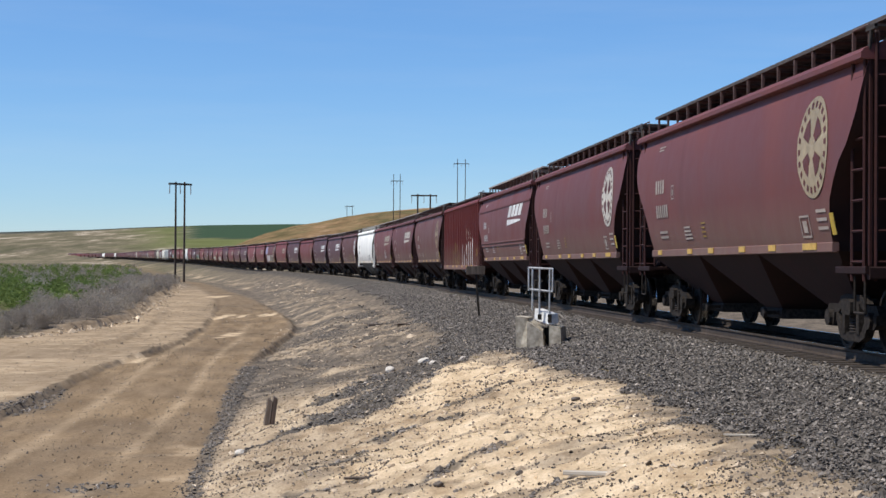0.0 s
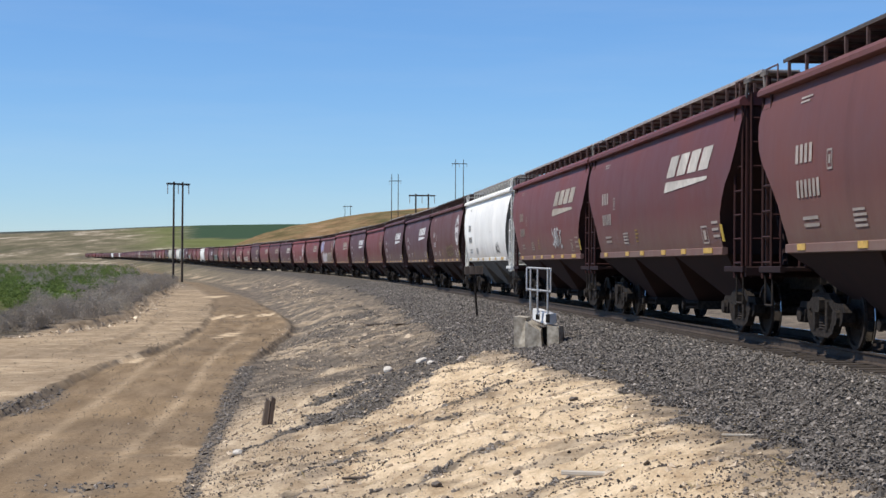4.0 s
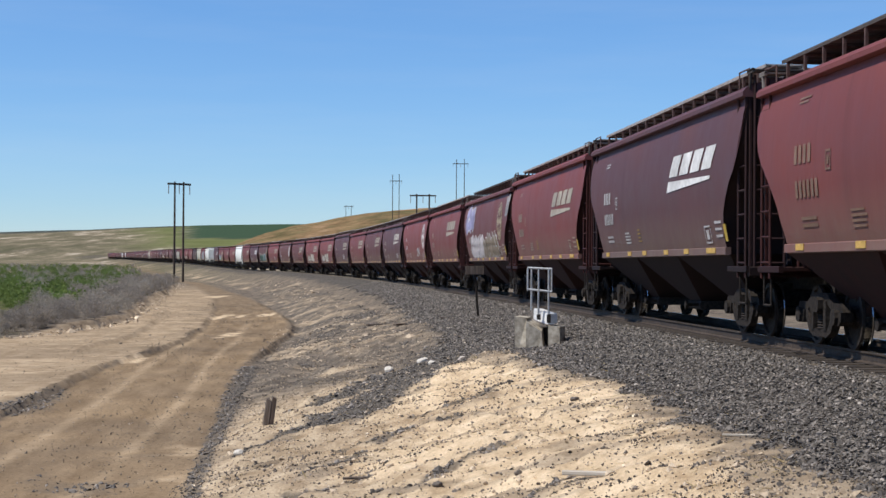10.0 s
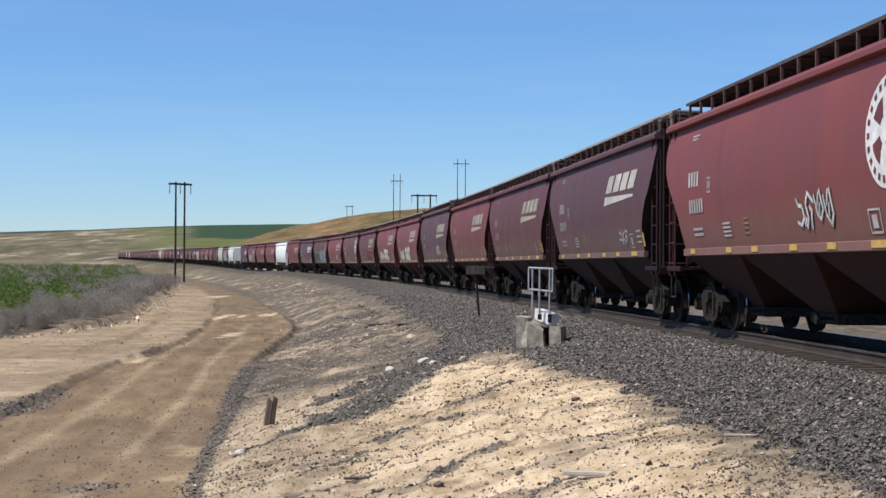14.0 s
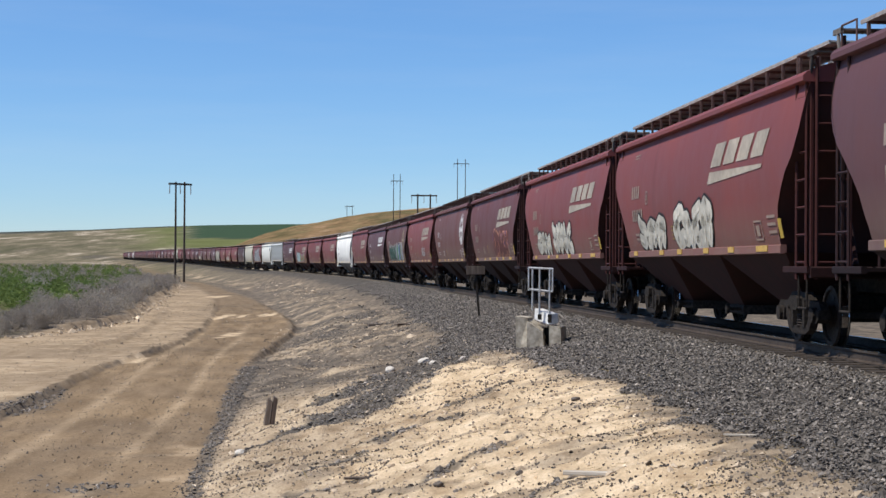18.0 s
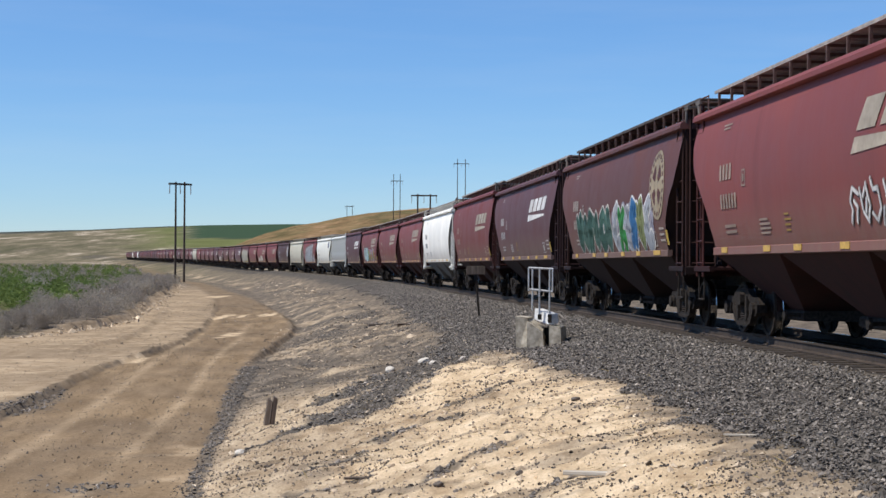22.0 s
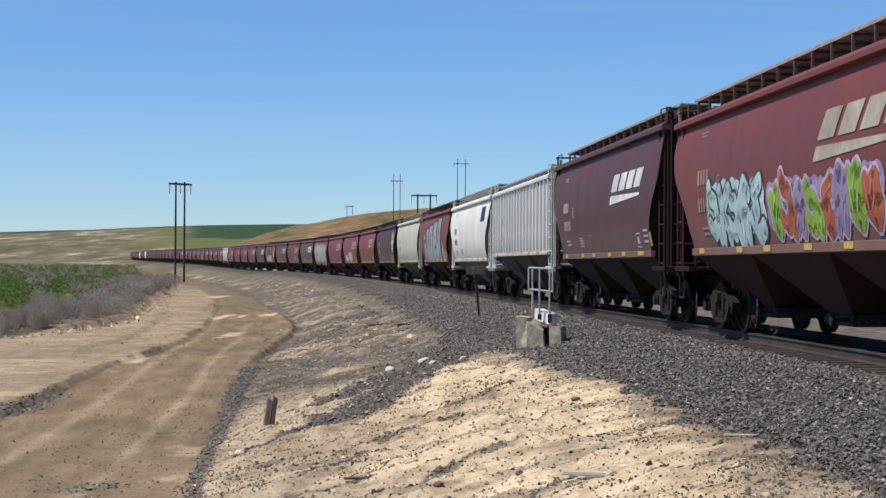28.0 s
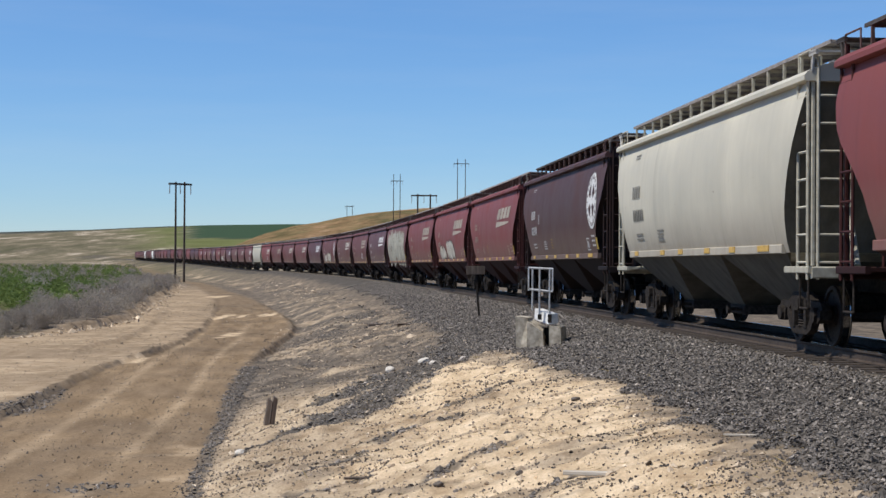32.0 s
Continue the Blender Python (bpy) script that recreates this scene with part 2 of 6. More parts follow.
def lattice(x, y, seed):
    xi, yi = np.floor(x).astype(np.int64), np.floor(y).astype(np.int64)
    xf, yf = x - xi, y - yi
    u, v = xf * xf * (3 - 2 * xf), yf * yf * (3 - 2 * yf)

    def h(a, b):
        n = (a * 374761393 + b * 668265263 + seed * 974634777) & 0x7FFFFFFF
        n = ((n ^ (n >> 13)) * 1274126177) & 0x7FFFFFFF
        return ((n ^ (n >> 16)) & 0xFFFF) / 65535.0
    return (h(xi, yi) * (1 - u) + h(xi + 1, yi) * u) * (1 - v) + (h(xi, yi + 1) * (1 - u) + h(xi + 1, yi + 1) * u) * v


def rough(x, y, size, seed=0, octaves=3):
    """Value noise of -1 to 1, its largest lumps of that size in metres."""
    out, amp, tot = 0.0, 1.0, 0.0
    for o in range(octaves):
        out = out + amp * (lattice(x / size * 2 ** o + 17.3 * o, y / size * 2 ** o + 5.1 * o, seed + o) * 2 - 1)
        tot += amp
        amp *= 0.5
    return out / tot


def step(x, a, b):
    t = np.clip((x - a) / (b - a), 0, 1)
    return t * t * (3 - 2 * t)


# ---- the line: curvature (1/km) and rail level along it ----
_S = np.arange(-60, 2000, 2.0)
_K = np.interp(_S, [-60, 0, 60, 105, 150, 220, 300, 450, 600, 800, 1000, 1300, 1900], [-0.357, 0.5403, 0.5153, 0.6648, 0.8923, 0.0222, -0.031, 0.3255, -0.2443, 0.092, -0.1115, 0.8007, 1.014]) / 1000
_T = np.concatenate([[0], np.cumsum((_K[1:] + _K[:-1]))])
_T = _T - _T[30] + 1.64382
_X = np.concatenate([[0], np.cumsum(np.cos(_T[1:]) + np.cos(_T[:-1]))])
_Y = np.concatenate([[0], np.cumsum(np.sin(_T[1:]) + np.sin(_T[:-1]))])
_X, _Y = _X - _X[30] + 5.9791, _Y - _Y[30] + 34.5496
_Z = np.interp(_S, [-60, 60, 150, 300, 500, 800, 1200, 1900], [0.274, -0.1319, -0.3757, -0.4418, 0.1919, 0.6501, 1.2641, 1.5911])
_Z = np.convolve(np.pad(_Z, 20, mode="edge"), np.ones(41) / 41, "valid")
# the line runs straight on behind the camera
_h = _T[0]
_S = np.concatenate([[-760], _S])
_X = np.concatenate([[_X[0] - 700 * math.cos(_h)], _X])
_Y = np.concatenate([[_Y[0] - 700 * math.sin(_h)], _Y])
_Z = np.concatenate([[_Z[0]], _Z])
_T = np.concatenate([[_h], _T])


def line(s):
    return np.interp(s, _S, _X), np.interp(s, _S, _Y), np.interp(s, _S, _Z), np.interp(s, _S, _T)


def beside(x, y):
    """Metres from the middle of the line, positive on the camera's side, and the rail level there."""
    return (np.interp(y, _Y, _X) - x) * np.sin(np.interp(y, _Y, _T)), np.interp(y, _Y, _Z)


# ---- the ground: one sheet from the line to the hills ----
def road_edge(x, y):
    return np.interp(y, [33, 51, 59, 67, 81, 101, 119, 180], [14.9, 14.75, 14.2, 13.76, 13.5, 13.7, 14.0, 14.9]) + 0.22 * rough(x, y, 5, 43, 3) + 0.12 * rough(x, y, 0.8, 46, 2)


def gully_edge(x, y):
    return np.interp(y, [15, 28, 42.8, 55.5, 69, 77, 84, 100, 114, 145, 180], [9.7, 10.1, 10.55, 10.55, 9.95, 9.25, 9.05, 9.4, 9.8, 10.9, 12.2]) + 0.12 * rough(x, y, 4, 44, 3)


def scrub_edge(x, y):
    """The x of the eroded bank on which the scrub begins."""
    return np.interp(y, [40, 62.6, 69, 75.6, 81.4, 89.8, 116, 163, 221, 300], [-17.6, -16.7, -16.0, -15.3, -15.7, -16.3, -20.3, -26.8, -34.8, -46]) + 0.5 * rough(x, y, 5, 47, 3)


def green_edge(y):
    """The x where grey sagebrush gives way to green shrubs."""
    return np.interp(y, [40, 60, 68, 93, 116, 158, 270, 700], [-17.2, -16.9, -17.1, -20.6, -23.6, -30.0, -48, -130])


def ground_level(x, y):
    d, zr = beside(x, y)
    # ballast bed and shoulders
    near = np.interp(d, [-1.9, 1.9, 3.6, 5.6, 8.0, 10.2], [-0.20, -0.20, -0.50, -1.10, -1.65, -2.0])
    bench = np.interp(d, [-1.9, 1.9, 3.6, 4.7, 10.5], [-0.20, -0.20, -0.44, -0.56, -2.0])
    w = step(y, 30, 43)
    shore = bench * (1 - w) + near * w
    far_side = np.interp(-d, [1.9, 3.4, 7, 14], [-0.20, -0.55, -0.75, -0.6])
    prof = np.where(d > 0, shore, far_side)
    # the plain beyond the road follows the line's own level only far off
    lvl = np.where(y < 250, np.clip(zr, -0.1, 0.4) * step(np.abs(d), 30, 8), zr * step(np.abs(d), 60, 10) + 0.0)
    base = np.interp(y, [0, 300, 800, 1400], [0, 0, 0.3, 0.8])
    z = prof + lvl + base * step(np.abs(d), 10, 60)
    # hills: a tan one to the right of the bend, a long green one behind the plain
    ridge = np.interp(x * 930 / np.maximum(y, 300), [-260, -150, -128, -118, -108, -99, -89, -83, -70, -58, -42, -26, 0, 200, 700, 2500], [0, 0, 4, 8.2, 12.4, 15.8, 18.3, 20, 21.8, 24.4, 27, 28.6, 30.5, 36, 48, 60])
    hill = ridge * step(y, 430, 930) * step(-d, 10, 46) * (1 + 0.03 * rough(x, y, 60, 8))
    right = step(-d, 12, 200) * step(x, 10, 160) * 10 * step(y, -100, 200)
    span = np.interp(x, [-3000, -900, -795, -592, -491, -390, -268, 3000], [42, 46, 47, 52, 59, 63, 66, 70])
    range_ = span * (0.25 * step(y, 1250, 1900) + 0.75 * step(y, 1500, 3100))
    range_ = range_ * (1 + 0.035 * rough(x, y, 420, 7))
    z = z + np.maximum(hill, range_) + right
    # lumps: soft on the plain, sharper on the slope and the sand, none on the bed
    off = step(np.abs(d), 2.6, 5.0)
    z = z + off * (0.07 - 0.063 * step(d, 9.5, 11)) * rough(x, y, 2.2, 3, 4)
    z = z + step(y, 60, 200) * off * (0.06 + 0.2 * step(d, 18, 26)) * rough(x, y, 14, 11)
    slope = step(d, 3.8, 5.5) * step(d, 12.0, 9.5)
    z = z + slope * (0.10 * rough(x, y, 0.9, 21, 3) + 0.03 * rough(x, y, 0.22, 22, 2))
    # rills washed into the sand, running straight down the bank
    rill = rough((d + 0.25 * y) / 1.7, (y - 0.10 * d + 0.5 * rough(x, y, 1.5, 40, 2)) / 0.75, 1.0, 35, 4)
    z = z + step(d, 4.4, 5.6) * step(d, 10.4, 9.0) * step(y, 46, 34) * (0.068 * (np.abs(rill) * 2 - 0.5) * (0.4 + 1.2 * step(rough(x, y, 2.0, 39, 2), -0.3, 0.5)) + 0.05 * (np.abs(rough(x, y, 0.5, 37, 3)) * 2 - 0.6) + 0.022 * rough(x, y, 0.2, 38, 2))
    z = z + slope * step(y, 34, 46) * (0.12 * rough((x * 0.995 + y * 0.1) / 0.5, y / 3.2, 1.0, 36, 3) + 0.09 * (np.abs(rough((d + 0.12 * y) / 2.2, (y - 0.8 * d) / 1.1, 1.0, 34, 4)) * 2 - 0.6))
    # the low rise on which the tripod stands
    z = z + 0.8 * np.exp(-(x / 3.2) ** 2) * step(y, 10.5, 3) * step(y, -30, -8)
    # sand heap beside the culvert
    heap = np.exp(-(((x - 0.55) / 1.5) ** 2 + ((y - 30.5) / 3.4) ** 2))
    z = z + 0.14 * heap * (1 + 0.6 * rough(x, y, 0.7, 31))
    z = z - 0.16 * np.exp(-(((x - 2.25) / 0.9) ** 2 + ((y - 36.2) / 1.6) ** 2))
    # wheel ruts and the washed-out edge along the dirt road
    for c, wd, dp in ((11.9, 0.35, 0.03), (13.7, 0.4, 0.03)):
        z = z - dp * np.exp(-((d - c - 0.5 * rough(x, y, 18, 41, 2)) / wd) ** 2) * step(y, 5, 25)
    lip = road_edge(x, y)
    z = z + (0.15 + 0.07 * rough(x, y, 6, 49, 2)) * step(d, lip - 0.04, lip + 0.04) * step(y, 170, 120)
    shelf = np.interp(y, [55, 60, 66.6, 75.4, 95, 117], [16.6, 16.3, 15.95, 15.8, 16.4, 17.1]) + 0.25 * rough(x, y, 2.5, 45, 3)
    z = z + 0.13 * step(d, shelf - 0.08, shelf + 0.08) * step(y, 54, 60) * step(y, 125, 100)
    # the scrub stands on a low eroded bank
    z = z + (0.36 + 0.12 * rough(x, y, 3, 48, 2)) * step(scrub_edge(x, y) - x, -0.05, 0.30) * step(y, 66, 75) * step(y, 250, 180)
    # a gully washed out along the road's other edge
    bank = gully_edge(x, y)
    z = z - 0.24 * step(d, bank + 0.10, bank - 0.10) * step(d, bank - 2.2, bank - 0.5) * step(y, 52, 64) * step(y, 150, 115)
    z = z + 0.012 * rough(x, y, 0.25, 51, 2) * off * (1 - 0.8 * step(d, 9.8, 10.6)) * step(y, 60, 30)
    return z


def spaced(parts):
    """Coordinates from a list of (start, step) with a geometric growth between the stops."""
    out = [parts[0][0]]
    for (a, s0), (b, s1) in zip(parts, parts[1:]):
        x, s = out[-1], s0
        n = max(1, int(round((b - a) / ((s1 - s0) / math.log(s1 / s0) if abs(s1 - s0) > 1e-9 else s0))))
        q = (s1 / s0) ** (1 / n)
        st = s0 * q ** np.arange(n)
        out += list(a + np.cumsum(st) * (b - a) / st.sum())
    return np.array(out)


gx = spaced([(-3200, 300), (-300, 14), (-60, 1.3), (-14, 0.16), (-5, 0.085), (4.5, 0.085), (9, 0.3), (40, 4), (400, 40), (3200, 300)])
gy = spaced([(-900, 120), (-20, 3), (8, 0.2), (12, 0.085), (34, 0.11), (60, 0.28), (140, 1.1), (500, 9), (1500, 40), (4700, 160)])
GX, GY = np.meshgrid(gx, gy)
GZ = ground_level(GX, GY)
nx, ny = len(gx), len(gy)
gm = bpy.data.meshes.new("ground")
gm.vertices.add(nx * ny)
gm.vertices.foreach_set("co", np.stack([GX, GY, GZ], -1).astype(np.float32).ravel())
ii, jj = np.meshgrid(np.arange(nx - 1), np.arange(ny - 1))
a0 = (jj * nx + ii).ravel()
quads = np.stack([a0, a0 + 1, a0 + nx + 1, a0 + nx], -1).astype(np.int32)
gm.loops.add(quads.size)
gm.loops.foreach_set("vertex_index", quads.ravel())
gm.polygons.add(len(quads))
gm.polygons.foreach_set("loop_start", np.arange(0, quads.size, 4, dtype=np.int32))
gm.polygons.foreach_set("loop_total", np.full(len(quads), 4, np.int32))
gm.polygons.foreach_set("use_smooth", np.ones(len(quads), bool))
gm.update(calc_edges=True)


def trail(x, y, pts):
    """0 on a bent strip's middle line, 1 at its edge, more outside; pts are (x, y, half width)."""
    best = np.full(np.shape(x), 9.0)
    for (ax, ay, aw), (bx, by, bw) in zip(pts, pts[1:]):
        ux, uy = bx - ax, by - ay
        t = np.clip(((x - ax) * ux + (y - ay) * uy) / (ux * ux + uy * uy), 0, 1)
        best = np.minimum(best, np.hypot(x - ax - t * ux, y - ay - t * uy) / (aw + t * (bw - aw)))
    return best


SLIDE = [(1.2, 47, 1.2), (0.7, 41.5, 1.3), (-0.35, 34.2, 0.85), (-0.95, 30.8, 0.8), (-1.6, 28.1, 0.7), (-2.3, 27.0, 0.5), (-3.1, 26.0, 0.18)]
SLIDE_B = [(-0.8, 37, 0.8), (-1.6, 33.5, 0.55), (-2.2, 32.2, 0.4), (-2.8, 31.2, 0.15)]
VERGE = [(-5.9, 52, 0.30), (-5.25, 42.7, 0.26), (-4.45, 34.6, 0.19), (-3.86, 27.8, 0.14), (-3.58, 24.6, 0.14), (-3.2, 21.4, 0.13), (-2.9, 15, 0.1)]
VERGE_B = [(-9.8, 33.0, 0.7), (-9.1, 36.2, 0.55), (-9.2, 39.2, 0.35), (-9.5, 42, 0.15)]
RILLS = [[(-1.42, 23.1, 0.10), (-0.8, 23.2, 0.16), (-0.18, 24.5, 0.10), (0.54, 23.4, 0.08)], [(-1.85, 19.9, 0.07), (-1.34, 19.7, 0.09), (-0.89, 20.05, 0.06)],
         [(-0.37, 18.0, 0.05), (0.12, 19.1, 0.09), (0.45, 19.3, 0.12), (0.93, 19.9, 0.06)], [(-1.75, 21.3, 0.09), (-1.05, 21.9, 0.10)], [(-0.5, 25.9, 0.05), (0.5, 26.3, 0.12), (1.1, 26.9, 0.06)],
         [(0.2, 15.3, 0.05), (0.8, 15.9, 0.10), (1.3, 16.6, 0.05)], [(-0.9, 16.4, 0.05), (-0.35, 16.5, 0.09), (0.1, 16.9, 0.05)]]


def zones(x, y):
    """What covers the ground: shares of ballast, road, sand; of scrub floor, tan hill, green field."""
    d, _ = beside(x, y)
    n1, n2, n3 = rough(x, y, 2.4, 61, 4), rough(x, y, 0.6, 62, 3), rough(x, y, 30, 63, 3)
    n4 = rough(x, y, 0.25, 67, 2)
    reach = np.interp(y, [0, 13, 14, 15.6, 16.7, 18, 20, 23, 26.6, 29, 33, 38, 44, 90, 300], [4.3, 4.3, 4.23, 4.0, 4.2, 4.38, 4.15, 4.27, 4.56, 4.68, 4.75, 4.75, 4.8, 4.2, 3.7])
    ballast = step(np.abs(d) + (0.22 + 0.4 * step(y, 32, 42)) * n1 + 0.34 * n2 + 0.22 * n4, reach + 0.16 + 0.15 * step(y, 32, 42), reach - 0.16 - 0.15 * step(y, 32, 42))
    ballast = ballast * (1 - 0.6 * step(np.abs(d), 1.75, 1.55))
    # gravel that slid down the bank in bands, gravel along the road's edges and thinly on the road
    streak = rough((d + 0.25 * y) / 2.6, (y - 0.10 * d) / 0.5, 1.0, 64, 3)
    ragged = 0.35 * n2 + 0.3 * n4 + 0.25 * streak
    for pts in (SLIDE, SLIDE_B, VERGE):
        ballast = np.maximum(ballast, step(trail(x, y, pts) + ragged, 1.25, 0.75) * (0.95 if pts is not VERGE else 0.7))
    ballast = np.maximum(ballast, step(trail(x, y, VERGE_B) + ragged, 1.5, 0.3) * 0.55)
    for pts in RILLS:
        ballast = np.maximum(ballast, 0.75 * step(trail(x, y, pts) + 2 * ragged, 1.6, 0.6))
    upper = step(d, 5.0, 5.8) * step(d, 10.0, 8.8) * step(y, 38, 46) * step(y, 240, 120)
    ballast = np.maximum(ballast, upper * 0.58 * step(rough((d + 0.5 * y) / 3.0, y / 2.2, 1.0, 68, 4) + 0.4 * n2, -0.25, 0.35))
    ballast = np.maximum(ballast, 0.4 * step(n1 + 0.7 * n2, -0.1, 0.5) * step(d, 10.8, 11.2) * step(d, 13.6, 12.6) * step(y, 31, 25))
    lip = road_edge(x, y)
    inner = gully_edge(x, y)
    road = step(d, inner - 0.15 + 0.3 * n2, inner + 0.25 + 0.3 * n2) * step(d, lip + 0.05, lip - 0.05) * (0.75 + 0.25 * step(y, 150, 90))
    clean = np.interp(y, [12, 13.8, 16, 17.5, 20.2, 22.3, 24.2, 25.2, 28, 29, 33], [5.1, 5.0, 4.64, 4.62, 4.66, 4.3, 4.2, 4.75, 4.86, 5.2, 5.5])
    damp = step(d + 0.30 * n2 + 0.15 * n4, clean - 0.10, clean + 0.14)
    sand = step(y, 40, 33) * step(d, 3.9, 4.2) * step(d, 10.5, 9.8) * (0.42 + 0.58 * damp)
    sand = sand * (1 - 0.5 * step(streak + 0.4 * n2, 0.15, 0.45) * step(d, 11, 9.5))
    sand = sand * (1 - 0.38 * step(d + 0.9 * n1 + 0.4 * streak, 6.6, 8.4))
    sand = np.clip(sand + 0.5 * step(n1 + 0.5 * streak, 0.2, 0.5) * step(d, 6.0, 8.0) * step(d, 10.6, 9.6), 0, 1)
    under = step(scrub_edge(x, y) - x + 0.3 * n2, 0.1, 0.7) * step(y, 45, 55)
    beyond = step(d, lip, lip + 0.08) * (1 - under) * step(d, 40, 24) * step(y, 260, 150)
    crust = step(rough(x / 2.5, y / 1.6, 1.0, 69, 4) + 0.3 * n2, 0.0, 0.5)
    sand = np.maximum(sand, (0.24 + 0.22 * crust) * beyond)
    road = np.maximum(road, 0.75 * beyond)
    # pale subsoil laid bare in streaks down the bank
    bare = step(rough((d + 0.12 * y) / 2.2, (y - 0.8 * d) / 1.1, 1.0, 34, 4) + 0.3 * n2, 0.12, 0.42)
    sand = np.maximum(sand, 0.34 * bare * step(d, 4.6, 5.4) * step(d, 9.6, 8.6) * step(y, 42, 58) * step(y, 270, 170))
    # darker base silt along the washed edges
    edge = np.exp(-((d - lip) / 0.065) ** 2) * step(y, 28, 34) + np.exp(-((d - inner - 0.05) / 0.16) ** 2) * step(y, 54, 64) * step(y, 150, 115)
    edge = np.clip(edge, 0, 1) * 0.7 * step(n1 + 0.6 * n2, -0.7, 0.1)
    road, sand = road * (1 - 0.9 * edge), sand * (1 - edge)
    # wheel tracks and pale hardpan
    bend = 0.4 * rough(x, y, 18, 41, 2)
    tracks = np.exp(-((d - 11.65 - bend) / 0.14) ** 2) + np.exp(-((d - 13.5 - bend) / 0.17) ** 2)
    sand = np.maximum(sand, 0.23 * np.clip(tracks, 0, 1) * step(y, 130, 60) * step(n1, -0.9, 0.0))
    for bx, by, rx, ry in ((-13.1, 99, 0.5, 5), (-12.2, 101, 0.25, 4), (-10.9, 104, 0.4, 5), (-20.6, 152, 0.6, 8), (-10.15, 54.5, 0.3, 2.2), (-9.6, 76, 0.4, 4)):
        sand = np.maximum(sand, 0.8 * step(np.hypot((x - bx) / rx, (y - by) / ry) + 0.6 * n2 + 0.4 * n1, 1.2, 0.6))
    sand = np.maximum(sand, 0.35 * step(n1 + n2 * 0.6, 0.2, 0.6) * step(d, 10.0, 10.6) * step(d, 11.6, 11.0) * step(y, 35, 28))
    scrub = step(green_edge(y) - x + 1.5 * n1, 0, 3) * step(y, 560, 300) * step(y, 45, 55)
    tan = step(-d, 12, 34) * step(y, 300, 460) * step(y, 1500, 1250)
    # the long slope: a dark green field above a paler one, a dark crest further left
    green = step(y, 1900 + 40 * n3, 1950 + 40 * n3) * step(x + 0.1535 * y, -4, 8)
    meadow = step(y, 1560, 1700) * step(x + 0.185 * y + 40 * n3, -40, 70) * (1 - green)
    crest = step(y, 2330 + 0.9 * (x + 0.25 * y) + 60 * n3, 2480 + 0.9 * (x + 0.25 * y) + 60 * n3) * (1 - green)
    return ballast, road, sand, scrub, tan, green, meadow, crest, 0 * x


zs = zones(GX, GY)
for nm, (r, g, b) in (("cover_a", zs[:3]), ("cover_b", zs[3:6]), ("cover_c", zs[6:])):
    at = gm.attributes.new(nm, "FLOAT_COLOR", "POINT")
    at.data.foreach_set("color", np.stack([r, g, b, np.ones_like(r)], -1).astype(np.float32).ravel())

at = gm.attributes.new("lane", "FLOAT_VECTOR", "POINT")
at.data.foreach_set("vector", np.stack([beside(GX, GY)[0], GY, 0 * GX], -1).astype(np.float32).ravel())


